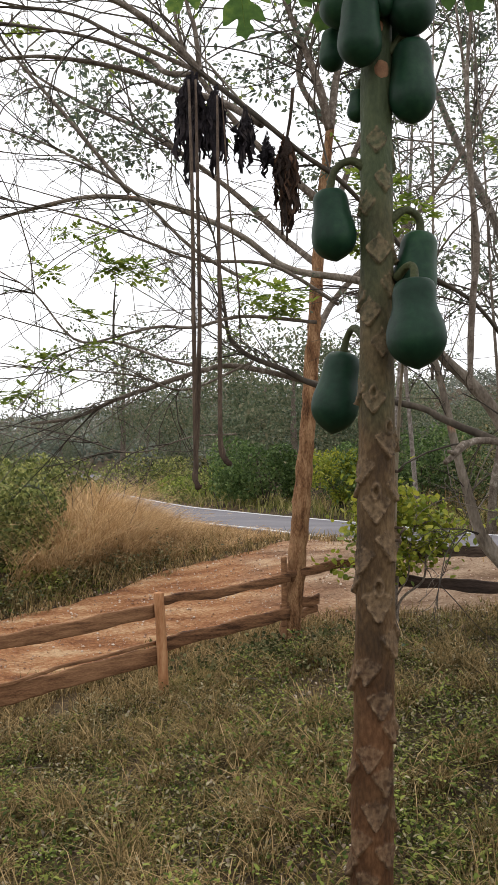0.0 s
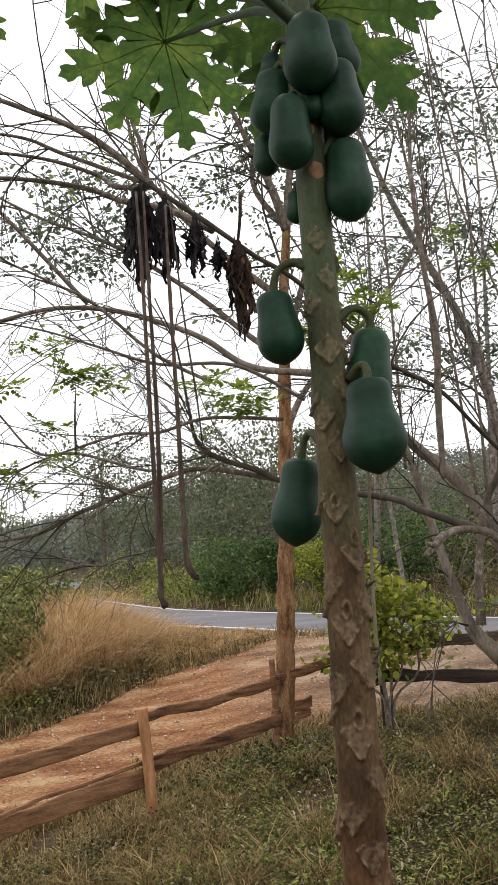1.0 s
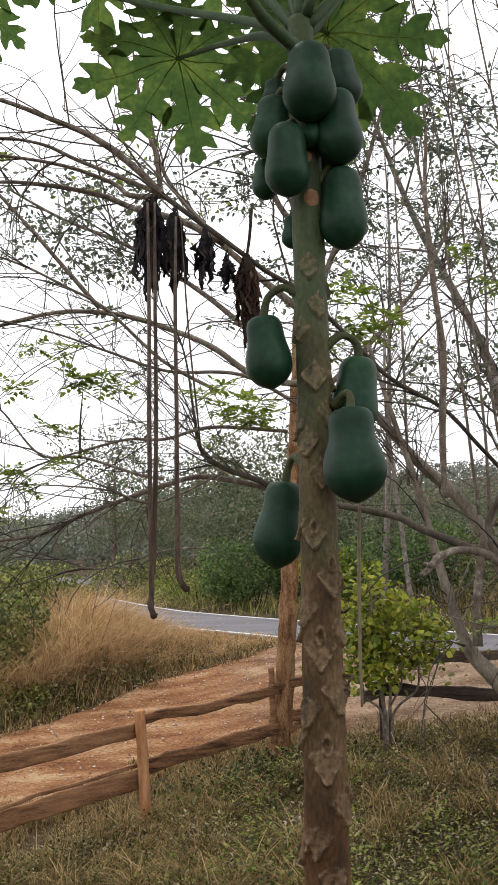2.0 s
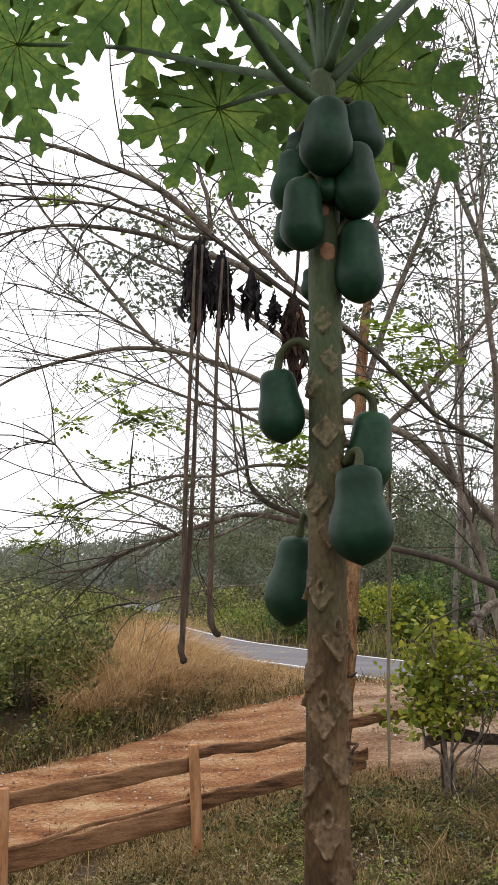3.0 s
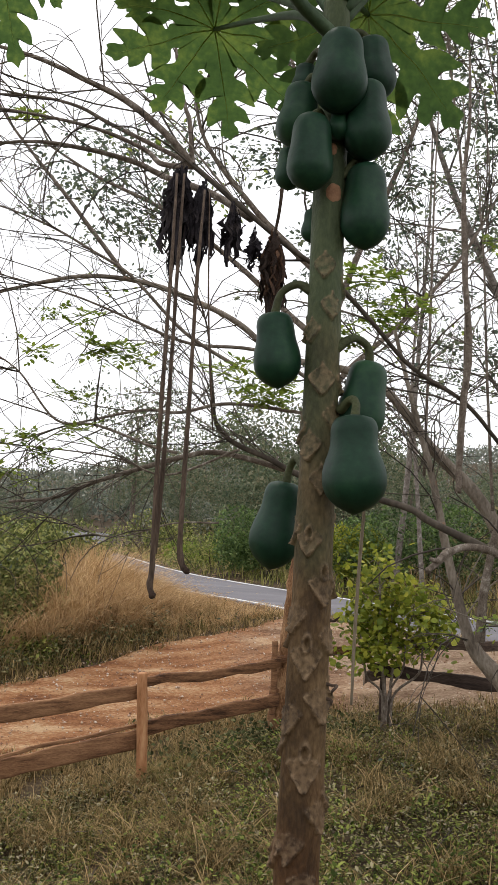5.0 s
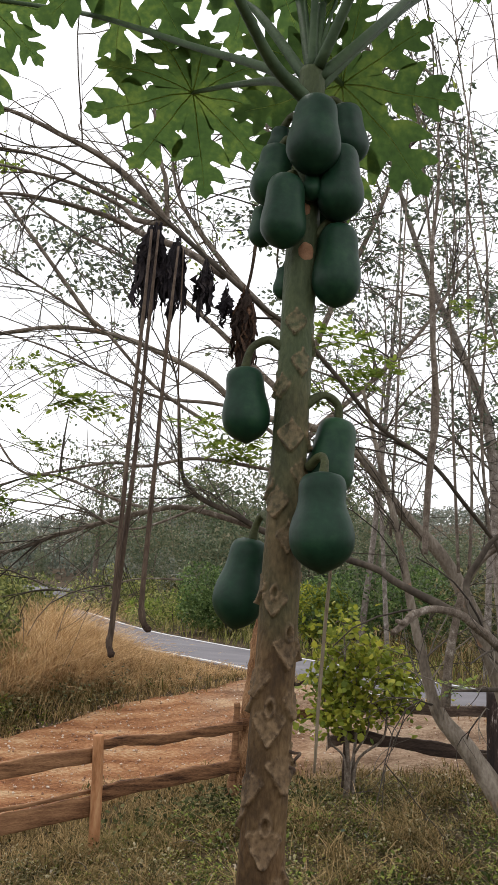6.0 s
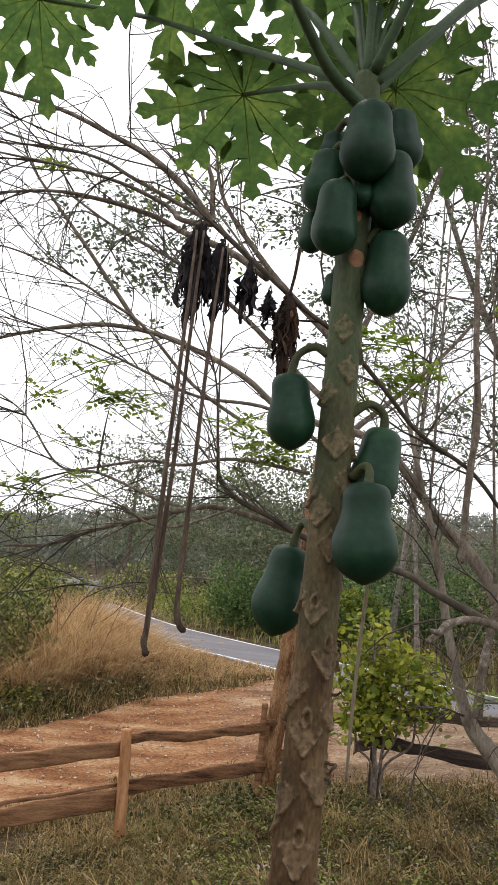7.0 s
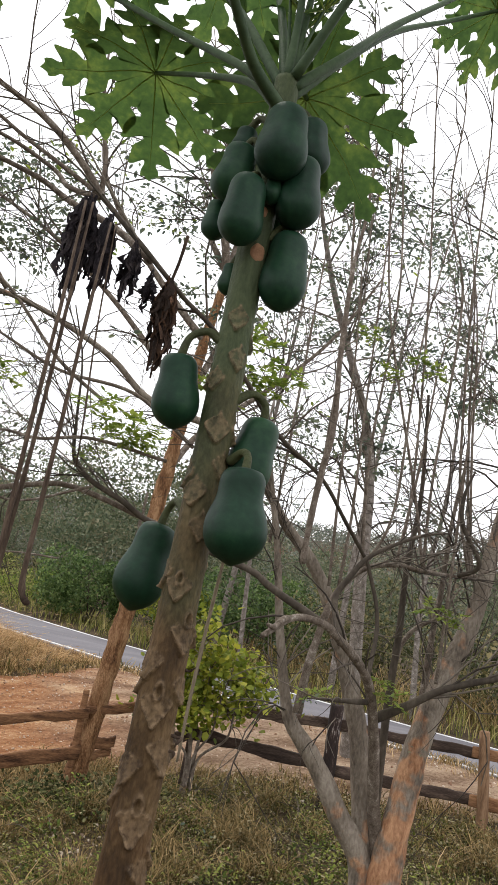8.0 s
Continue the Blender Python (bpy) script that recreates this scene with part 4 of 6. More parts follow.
bare_limb("limb", [(1.56, 4.22, 2.58), (1.54, 4.4, 2.81), (1.61, 4.4, 2.97), (1.72, 4.4, 3.12), (1.99, 4.4, 3.29), (2.2, 4.4, 3.36)], [0.021, 0.019, 0.017, 0.014, 0.01, 0.005], M_DARKBARK, 5, 0.8, (0.2, 0, 0.5))
bare_limb("limb", [(2.4, 4.62, 3.13), (2.47, 4.5, 3.22), (2.32, 4.5, 3.44), (2.3, 4.5, 3.62), (2.35, 4.5, 3.8)], [0.016, 0.015, 0.014, 0.012, 0.006], M_DARKBARK, 2, 0.5, (0, 0, 0.8))
bare_limb("stem", [(2.3, 5.05, 0.4), (2.29, 5.1, 1.67), (2.27, 5.1, 2.29), (2.27, 5.1, 2.67), (2.25, 5.1, 3.18), (2.27, 5.1, 3.67), (2.2, 5.1, 4.42)], [0.05, 0.032, 0.027, 0.024, 0.02, 0.016, 0.01], M_DARKBARK, 8, 0.9, (0, 0, 0.7), "thin dark upright stem")
bare_limb("stem", [(2.38, 5.0, 0.4), (2.5, 5.15, 1.5), (2.56, 5.2, 2.21), (2.56, 5.2, 2.72), (2.58, 5.2, 3.08), (2.58, 5.2, 3.54), (2.63, 5.2, 4.11)], [0.05, 0.035, 0.028, 0.024, 0.02, 0.016, 0.01], M_GREY, 8, 0.9, (0, 0, 0.7), "thin grey upright stem")
bare_limb("limb", [(2.27, 5.1, 2.5), (2.33, 5.15, 2.65), (2.42, 5.15, 2.77), (2.56, 5.15, 2.87), (2.7, 5.15, 3.1)], [0.02, 0.018, 0.015, 0.011, 0.006], M_GREY, 4, 0.7, (0.2, 0, 0.6))
bare_limb("limb", [(1.88, 4.5, 2.27), (1.67, 4.4, 2.26), (1.45, 4.3, 2.25)], [0.018, 0.012, 0.004], M_DARKBARK, 2, 0.4, (-0.2, 0, 0.6))
bare_limb("limb", [(1.39, 4.1, 2.67), (1.1, 4.2, 2.8), (0.96, 4.3, 2.88), (0.45, 4.65, 3.02), (0.2, 4.65, 3.13), (-0.01, 4.65, 3.21), (-0.13, 4.65, 3.32), (-0.17, 4.65, 3.53), (-0.23, 4.65, 3.92), (-0.35, 4.65, 4.24)], [0.024, 0.021, 0.019, 0.018, 0.017, 0.016, 0.014, 0.009, 0.006, 0.004], M_DARKBARK, 22, 1.0, (-0.8, 0, -0.1), "", 2)
bare_limb("limb", [(0.45, 4.7, 3.04), (-0.08, 4.7, 3.15), (-0.33, 4.7, 3.11), (-0.65, 4.7, 3.0), (-0.87, 4.7, 2.92), (-1.11, 4.7, 2.81), (-1.38, 4.7, 2.77)], [0.018, 0.017, 0.016, 0.015, 0.013, 0.011, 0.009], M_GREY, 13, 0.8, (-0.6, 0, -0.25), "", 1)
bare_limb("limb", [(1.83, 4.42, 2.42), (1.9, 4.6, 2.75), (1.81, 4.65, 3.05), (1.72, 4.6, 3.15), (1.51, 4.4, 3.29), (1.25, 4.15, 3.46), (0.92, 4.0, 3.61), (0.71, 3.9, 3.79), (0.45, 3.75, 3.99), (0.24, 3.6, 4.07), (0.05, 3.5, 4.18), (-0.13, 3.55, 4.34), (-0.27, 3.6, 4.47)], [0.014, 0.013, 0.0125, 0.012, 0.0115, 0.0115, 0.012, 0.012, 0.0125, 0.013, 0.013], M_DARKBARK, 10, 0.9, (-0.3, 0, 0.5), "dark limb on which dead leaves hang", 2)
for pts, r in (([(-0.27, 3.6, 4.47), (-0.4, 3.6, 4.61), (-0.6, 3.6, 4.77), (-0.85, 3.6, 4.89), (-1.13, 3.6, 5.0), (-1.5, 3.6, 5.08)], 0.02),
               ([(-0.27, 3.6, 4.47), (-0.44, 3.7, 4.59), (-0.73, 3.75, 4.74), (-0.92, 3.75, 4.83), (-1.17, 3.75, 4.87), (-1.54, 3.75, 4.86)], 0.013),
               ([(-0.27, 3.6, 4.46), (-0.45, 3.75, 4.54), (-0.56, 3.85, 4.66), (-0.82, 3.85, 4.76), (-1.14, 3.85, 4.82), (-1.58, 3.85, 4.87)], 0.015),
               ([(0.04, 3.55, 4.19), (-0.17, 3.7, 4.37), (-0.45, 3.95, 4.56), (-0.64, 3.95, 4.64), (-0.93, 3.95, 4.7), (-1.22, 3.95, 4.72), (-1.61, 3.95, 4.66)], 0.02),
               ([(-0.8, 4.8, 4.28), (-1.02, 4.8, 4.54), (-1.24, 4.8, 4.8), (-1.47, 4.8, 5.06), (-1.66, 4.8, 5.29), (-1.81, 4.8, 5.54)], 0.016),
               ([(-0.02, 4.7, 3.69), (-0.38, 4.7, 3.9), (-0.74, 4.7, 4.24), (-1.0, 4.7, 4.39), (-1.29, 4.7, 4.54), (-1.61, 4.7, 4.65), (-1.83, 4.7, 4.69)], 0.012),
               ([(-0.32, 4.3, 3.1), (-0.47, 4.3, 3.13), (-0.79, 4.3, 3.23), (-1.03, 4.3, 3.25), (-1.26, 4.3, 3.51), (-1.47, 4.3, 3.64)], 0.01),
               ([(0.4, 4.5, 3.4), (-0.05, 4.5, 3.43), (-0.34, 4.5, 3.36), (-0.56, 4.5, 3.36), (-0.84, 4.5, 3.29), (-1.04, 4.5, 3.23), (-1.35, 4.5, 3.11)], 0.012),
               ([(0.57, 4.8, 3.57), (0.13, 4.8, 3.82), (-0.35, 4.8, 3.85), (-0.75, 4.8, 3.99), (-1.12, 4.8, 4.12), (-1.64, 4.8, 4.24)], 0.013),
               ([(0.02, 4.6, 3.17), (-0.4, 4.6, 2.99), (-0.71, 4.6, 3.07), (-1.03, 4.6, 3.1), (-1.55, 4.6, 3.12)], 0.008),
               ([(-0.08, 4.7, 2.72), (-0.36, 4.7, 2.7), (-0.68, 4.7, 2.6), (-0.93, 4.7, 2.64), (-1.04, 4.7, 2.81)], 0.006)):
    bare_limb("branch", pts, [r, r * 0.9, r * 0.75, r * 0.55, r * 0.35], M_GREY, 6, 1.0, (-0.7, 0, -0.05), "", 2, sides=7)
bare_limb("branch", [(-0.27, 3.6, 4.47), (-0.3, 3.6, 4.69), (-0.33, 3.6, 4.78), (-0.39, 3.6, 5.03), (-0.43, 3.6, 5.35)], [0.014, 0.012, 0.01, 0.008, 0.005], M_GREY, 4, 0.5, (0, 0, 0.8), sides=7)
bare_limb("branch", [(-0.78, 4.25, 3.6), (-0.79, 4.25, 3.44), (-0.79, 4.25, 3.22)], [0.003, 0.006, 0.008], M_DARKBARK, 2, 0.25, (0, 0, 1), sides=6)
bare_limb("branch", [(1.22, 4.1, 2.96), (1.22, 4.1, 3.19), (1.23, 4.1, 3.46), (1.25, 4.1, 3.77), (1.21, 4.1, 4.21), (1.19, 4.1, 4.71), (1.21, 4.1, 5.08), (1.19, 4.1, 5.58)], [0.016, 0.018, 0.02, 0.018, 0.015, 0.012, 0.009, 0.006], M_GREY, 8, 0.8, (0.1, 0, 1), sides=8)
for px in range(6):
    a = [(1.2, 4.9, 3.1), (1.6, 4.75, 2.9), (2.0, 4.7, 3.1), (2.3, 4.5, 2.45), (2.52, 4.7, 3.15), (2.55, 4.8, 3.2), (1.45, 4.8, 2.7), (2.7, 4.6, 3.0), (2.15, 4.75, 3.0)][px]
    h = RNG.uniform(2.2, 3.6)
    bend = RNG.normal(scale=0.25, size=2)
    bare_limb("shoot", [a, (a[0] + bend[0] * 0.3, a[1] + 0.1, a[2] + h * 0.35), (a[0] + bend[0] * 0.5, a[1] + 0.2, a[2] + h * 0.7), (a[0] + bend[0], a[1] + 0.3, a[2] + h)], [0.011, 0.009, 0.006, 0.003], M_GREY, 6, 0.7, (0, 0, 0.9), "upright leafless shoot", 1, -0.02, 7)
for pts in ([(1.78, 4.7, 3.04), (1.7, 4.7, 3.81), (1.7, 4.7, 5.01), (1.49, 4.7, 6.28), (1.39, 4.7, 6.9)], [(2.0, 4.7, 3.12), (2.03, 4.7, 3.62), (1.93, 4.7, 4.87), (1.74, 4.7, 6.36), (1.65, 4.7, 7.1)], [(2.19, 4.7, 3.12), (2.16, 4.7, 3.71), (2.17, 4.7, 4.99), (1.96, 4.7, 5.75), (1.96, 4.7, 6.44), (1.85, 4.7, 7.27)], [(1.25, 4.15, 3.46), (1.22, 4.15, 4.47), (1.1, 4.15, 5.42), (1.02, 4.15, 6.03)],
            [(1.79, 4.7, 3.05), (1.93, 4.7, 3.48), (1.92, 4.7, 4.5), (2.01, 4.7, 5.46), (2.14, 4.7, 6.04)], [(2.19, 4.7, 3.12), (2.06, 4.7, 3.58), (1.67, 4.7, 4.76), (1.48, 4.7, 5.82), (1.24, 4.7, 6.65)], [(2.51, 4.7, 3.15), (2.35, 4.7, 3.77), (2.23, 4.7, 5.18), (2.19, 4.7, 6.29), (2.1, 4.7, 7.17)], [(1.65, 4.7, 2.89), (1.65, 4.7, 3.42), (1.61, 4.7, 4.17), (1.55, 4.7, 5.62), (1.57, 4.7, 6.54)]):
    bare_limb("shoot", pts, [0.011, 0.009, 0.006, 0.003], M_GREY, 8, 0.6, (0, 0, 0.9), "upright leafless shoot", 1, -0.02, 7)
twigs, spots = Heap(), []
for line, r, count, reach, lean, level, sag in BARE_LIMBS:
    for k in range(count):
        i = int(RNG.integers(int(len(line) * 0.35), len(line) - 1))
        d = line[min(i + 1, len(line) - 1)] - line[i]
        d /= np.linalg.norm(d) + 1e-9
        way = d * 0.9 + np.array(lean) * 0.7 + RNG.normal(size=3) * np.array((0.45, 0.35, 0.45))
        grow(twigs, spots, line[i], way, reach * RNG.uniform(0.5, 1.25), min(0.008, max(0.005, r * 0.5)), level, RNG, sag)
tagged(part("twig_tangle", twigs.mesh("twig_tangle", M_TWIG), bare, "tangle of thin bare grey twigs"), kind="stuff")


def sprigs(name, centres, mat, owner, rng, label, per=16, spread=0.07, size=0.05):
    c = np.repeat(np.array(centres, float), per, axis=0) + rng.normal(scale=spread, size=(len(centres) * per, 3)) * np.array((1.3, 1, 0.45))
    lean = c - np.repeat(np.array(centres, float), per, axis=0)
    lean /= np.linalg.norm(lean, axis=1)[:, None] + 1e-9
    ob = part(name, leaf_mesh(name, c, rng.uniform(0.6, 1.2, len(c)) * size, mat, rng, 0.48, lean * 1.2 + np.array((0, 0, -0.2)), 0.5, 0.1, size < 0.11), owner, label)
    return tagged(ob, kind="stuff")


def fronds(name, centres, mat, owner, rng, label, per=8, reach=0.1, leaflet=0.045):
    """Tufts of spreading pinnate leaves, their leaflets in pairs along each stalk."""
    at, way, size = [], [], []
    for c in np.array(centres, float):
        c = c + rng.normal(scale=0.015, size=3)
        turn, big = rng.uniform(0, 6.28), rng.uniform(0.75, 1.2)
        for k in range(per):
            a = turn + k * 6.28 / per + rng.normal() * 0.25
            d = np.array((math.cos(a), math.sin(a), rng.uniform(-0.3, 0.9)))
            side = np.array((-d[1], d[0], 0))
            length = reach * big * rng.uniform(0.7, 1.25)
            for t in (0.3, 0.5, 0.7, 0.9):
                for sgn in (-1, 1):
                    at.append(c + d * length * t - np.array((0, 0, 0.35 * length * t * t)))
                    way.append((d * 0.5 + side * sgn * 0.85 + np.array((0, 0, -0.2))) * 3)
                    size.append(leaflet * big * rng.uniform(0.8, 1.2))
            at.append(c + d * length - np.array((0, 0, 0.35 * length)))
            way.append(d * 3)
            size.append(leaflet * big)
    return tagged(part(name, leaf_mesh(name, at, size, mat, rng, 0.5, np.array(way), 0.8, 0.06, True), owner, label), kind="stuff")


NEAR_SPRIGS = [(-0.75, 4.25, 3.67), (-0.69, 4.25, 3.64), (-0.8, 4.25, 3.62), (-1.05, 4.25, 3.88), (-0.87, 4.25, 3.83), (-0.96, 4.25, 3.39), (-0.88, 4.25, 3.38), (-1.15, 4.25, 3.14), (-1.24, 4.25, 3.11), (-1.08, 4.25, 3.03), (-0.92, 4.25, 3.15),
               (-1.38, 4.5, 2.97), (-1.21, 4.5, 2.9), (-1.45, 4.5, 2.93), (-1.45, 4.5, 5.15), (-1.22, 4.5, 3.66), (-0.64, 4.5, 3.65), (-0.09, 4.5, 3.64), (-0.02, 4.5, 3.54), (0.09, 4.5, 3.49), (-0.05, 4.5, 3.33), (0.19, 4.5, 3.44), (0.26, 4.5, 3.57),
               (0.99, 4.6, 4.18), (1.08, 4.6, 4.09), (0.95, 4.6, 4.02), (0.86, 4.6, 4.26), (1.7, 4.6, 4.33), (1.88, 4.6, 4.46), (2.02, 4.6, 4.38), (1.54, 4.6, 4.53), (1.94, 4.5, 2.38), (2.02, 4.5, 2.34), (1.56, 4.5, 2.27), (2.18, 4.5, 2.88), (2.34, 4.5, 2.84), (0.7, 4.2, 4.14), (0.68, 4.2, 4.09), (0.79, 4.2, 3.96), (0.71, 4.2, 3.93), (0.52, 4.2, 3.8), (0.58, 4.2, 3.81), (0.63, 4.2, 3.77), (0.02, 4.2, 3.57), (0.12, 4.2, 3.5), (0.1, 4.2, 3.42), (0.2, 4.2, 3.43)]
fronds("leaves", NEAR_SPRIGS, M_FRESHLEAF, bare, RNG, "sparse tufts of fresh green leaflets")
tips = [p for p, d, lv in spots if lv == 0]
pick = RNG.permutation(len(tips))[:110]
sprigs("old_leaves", [tips[i] for i in pick], M_DARKLEAF, bare, RNG, "few dull green leaves at the twig tips", 7, 0.035, 0.03)

# ---- dead papaya leaves caught on the dark limb ----
def dead_leaf(top, drop, wide, count, seed, mat, stalks, label):
    rng = np.random.default_rng(seed)
    ob = thing("dead_leaf", top, label, "dead leaf", "dead leaves on the limb")
    h = Heap()
    for k in range(count):
        go = rng.normal(size=2)
        go = np.clip(go, -1.5, 1.5)
        p = np.array(top) + np.array((go[0] * wide * 0.38, go[1] * 0.014, rng.normal() * 0.02 - 0.03 * abs(go[0])))
        pts, wd = [], rng.uniform(0.004, 0.011)
        long = drop * rng.uniform(0.3, 1.05) * (1 - 0.18 * abs(go[0]))
        for i in range(9):
            t = i / 8
            pts.append(p + np.array((0, 0, -long * t)) + np.array((wide * (go[0] * 0.42 * min(1, 1.6 * t) + 1.0 * t * noise.noise((k * 1.7, t * 4, seed)) + 0.45 * noise.noise((k * 2.3, t * 9, seed))), go[1] * 0.03 * t, 0)))
        turn = rng.uniform(0, 3.1)
        vs = []
        for i, q in enumerate(pts):
            t = i / 8
            a = turn + 2.2 * noise.noise((k * 3.1, t * 4, seed))
            w = wd * (0.5 + 0.9 * math.sin(math.pi * min(1, t * 0.8 + 0.08))) * (1 + 0.9 * noise.noise((k, t * 12, seed + 4)))
            s = np.array((math.cos(a), math.sin(a), 0.2)) * w
            n = np.array((-math.sin(a), math.cos(a), 0)) * w * 0.5
            vs += [q - s, q + n, q + s]
        h.add(vs, [f for i in range(8) for f in ((3 * i, 3 * i + 1, 3 * i + 4, 3 * i + 3), (3 * i + 1, 3 * i + 2, 3 * i + 5, 3 * i + 4))])
    part("blade", h.mesh("blade", mat), ob, "shrivelled ragged leaf blade")
    for k, (pts, r) in enumerate(stalks):
        part("petiole", mesh("petiole", *tube(smooth_line(pts, 10), r, 8, 0.18, seed + k), M_DRYSTALK), ob, "long dry leaf stalk hanging down")
        if len(pts) > 5:
            e, b = Vector(pts[-1]), (Vector(pts[-1]) - Vector(pts[-2])).normalized()
            foot = [e - b * 0.06, e - b * 0.02, e + b * 0.006 + Vector((0.006, 0, 0)), e + Vector((0.016, 0, 0.004))]
            part("stalk_foot", mesh("stalk_foot", *tube(smooth_line(foot, 4), [0.008, 0.0095, 0.013, 0.003], 8, 0.5, seed + 20), M_RUST), ob, "blackened torn foot of the stalk")


PR = [0.006, 0.008, 0.009, 0.0105, 0.013, 0.008]
dead_leaf((-0.29, 3.35, 4.32), 0.5, 0.05, 130, 1, M_WITHER, [([(-0.3, 3.3, 4.28), (-0.26, 3.05, 3.71), (-0.23, 2.85, 3.11), (-0.21, 2.78, 2.59), (-0.21, 2.76, 2.5), (-0.2, 2.74, 2.46)], PR), ([(-0.27, 3.32, 4.29), (-0.24, 3.1, 3.73), (-0.21, 2.9, 3.12), (-0.21, 2.82, 2.6)], PR[:4])], "black shrivelled papaya leaf with long stalks hanging from a limb")
dead_leaf((-0.18, 3.35, 4.25), 0.38, 0.036, 85, 2, M_WITHER, [([(-0.17, 3.3, 4.21), (-0.15, 3.05, 3.71), (-0.13, 2.9, 3.12), (-0.12, 2.82, 2.69), (-0.11, 2.8, 2.59), (-0.09, 2.78, 2.55)], [0.005, 0.008, 0.009, 0.01, 0.014, 0.008]), ([(-0.15, 3.32, 4.22), (-0.1, 3.1, 3.63), (-0.06, 3.0, 3.27), (-0.05, 3.2, 3.09)], [0.003, 0.004, 0.004, 0.003])], "black shrivelled papaya leaf with a hooked dry stalk")
dead_leaf((-0.04, 3.4, 4.18), 0.26, 0.034, 55, 3, M_WITHER, [], "small black shrivelled leaf caught on the limb")
dead_leaf((0.06, 3.5, 4.11), 0.16, 0.026, 24, 4, M_WITHER, [], "small black shrivelled leaf caught on the limb")
dead_leaf((0.16, 3.5, 4.09), 0.44, 0.04, 110, 5, M_RUST, [([(0.18, 3.4, 4.3), (0.17, 3.45, 4.18), (0.15, 3.5, 4.06)], [0.01, 0.008, 0.006])], "reddish brown withered papaya leaf hanging from the limb")

# ---- fence ----
fence = thing("fence", (-0.9, 8.0, 0.0), "rustic two-rail wooden fence along the dirt track", "fence")


def post(foot, top, r, mat, seed, label, notch=0.0):
    line = smooth_line([(foot[0], foot[1], ground_z(foot[0], foot[1]) - 0.25), foot, ((foot[0] + top[0]) / 2 + 0.006, foot[1], (foot[2] + top[2]) / 2), top], 6)
    vs, f = tube(line, [r * 1.06, r * 1.03, r, r * 0.97], 14, 0.1, seed)
    n = len(line)
    vs = [np.array(p) for p in vs]
    for k in range(14):
        vs[(n - 1) * 14 + k] = vs[(n - 1) * 14 + k] + np.array((0, 0, notch * noise.noise((k * 0.7, seed, 0))))
    rim = [np.array(top) + (p - np.array(top)) * 0.86 + np.array((0, 0, 0.008)) for p in vs[-14:]]
    vs += rim
    f = f[:-1] + [((n - 1) * 14 + k, (n - 1) * 14 + (k + 1) % 14, n * 14 + (k + 1) % 14, n * 14 + k) for k in range(14)] + [tuple(n * 14 + k for k in range(14))]
    part("post", mesh("post", vs, f, mat), fence, label)


def rail(a, b, tall, mat, seed, thick=0.045, bow=0.0, label=""):
    """A split, uneven plank from a to b."""
    a, b = np.array(a, float), np.array(b, float)
    d = (b - a) / np.linalg.norm(b - a)
    s = np.cross(d, (0, 0, 1.0))
    s /= np.linalg.norm(s)
    vs, n = [], 22
    for i in range(n + 1):
        t = i / n
        c = a + (b - a) * t + np.array((0, 0, 0.032 * noise.noise((t * 3, seed, 0)) + 0.012 * noise.noise((t * 8, seed, 3)) + bow * math.sin(math.pi * t)))
        h = tall * (1 + 0.26 * noise.noise((t * 4, seed, 5)) + 0.14 * noise.noise((t * 14, seed, 7))) * 0.5
        w = thick * (1 + 0.2 * noise.noise((t * 5, seed, 8))) * 0.5
        for x, z in ((-1, -0.8), (-0.75, -1), (0.75, -1), (1, -0.8), (1, 0.8), (0.7, 1), (-0.7, 1), (-1, 0.8)):
            vs.append(c + s * (x * w) + np.array((0, 0, z * h + 0.006 * noise.noise((t * 30, x * 2, z + seed)))))
    f = [(i * 8 + k, i * 8 + (k + 1) % 8, (i + 1) * 8 + (k + 1) % 8, (i + 1) * 8 + k) for i in range(n) for k in range(8)] + [tuple(range(8))[::-1], tuple(n * 8 + k for k in range(8))]
    part("rail", mesh("rail", vs, f, mat), fence, label)


post((-2.36, 6.88, -0.15), (-2.42, 6.9, 0.93), 0.05, M_WOODPOST, 1, "orange-brown round fence post")
post((-0.855, 8.0, 0.0), (-0.93, 8.0, 1.135), 0.055, M_WOODPOST, 2, "orange-brown round fence post")
post((0.44, 8.84, 0.3), (0.43, 8.82, 1.42), 0.035, M_RAIL, 3, "old brown post beside a tree trunk", 0.03)
post((1.7, 9.08, 0.45), (1.69, 9.08, 1.36), 0.035, M_OLDRAIL, 4, "thin old brown post behind the sapling")
post((3.22, 8.62, 0.6), (3.19, 8.62, 1.78), 0.075, M_DARKWOOD, 5, "charred black fence post with pale patches", 0.05)
post((4.8, 8.0, 0.7), (4.67, 8.0, 1.86), 0.06, M_TANPOST, 6, "weathered tan round fence post")
post((6.6, 7.1, 0.85), (6.55, 7.1, 1.95), 0.06, M_TANPOST, 7, "weathered tan round fence post")
# upper rails
rail((-4.6, 5.45, 0.62), (-2.4, 6.97, 0.78), 0.15, M_RAIL, 11)
rail((-2.5, 6.98, 0.78), (-0.95, 8.07, 0.95), 0.15, M_RAIL, 12, label="split wooden rail, reddish brown")
rail((-0.96, 8.06, 1.03), (0.5, 8.8, 1.2), 0.1, M_RAIL, 13, bow=-0.02, label="crooked grey-brown rail")
rail((0.4, 8.83, 1.2), (1.7, 9.14, 1.38), 0.1, M_RAIL, 14, bow=0.02)
rail((1.5, 9.16, 1.42), (3.28, 8.72, 1.56), 0.11, M_OLDRAIL, 15)
rail((3.12, 8.7, 1.56), (4.8, 8.07, 1.62), 0.11, M_OLDRAIL, 16)
rail((4.6, 8.08, 1.63), (6.7, 7.17, 1.72), 0.11, M_RAIL, 17)
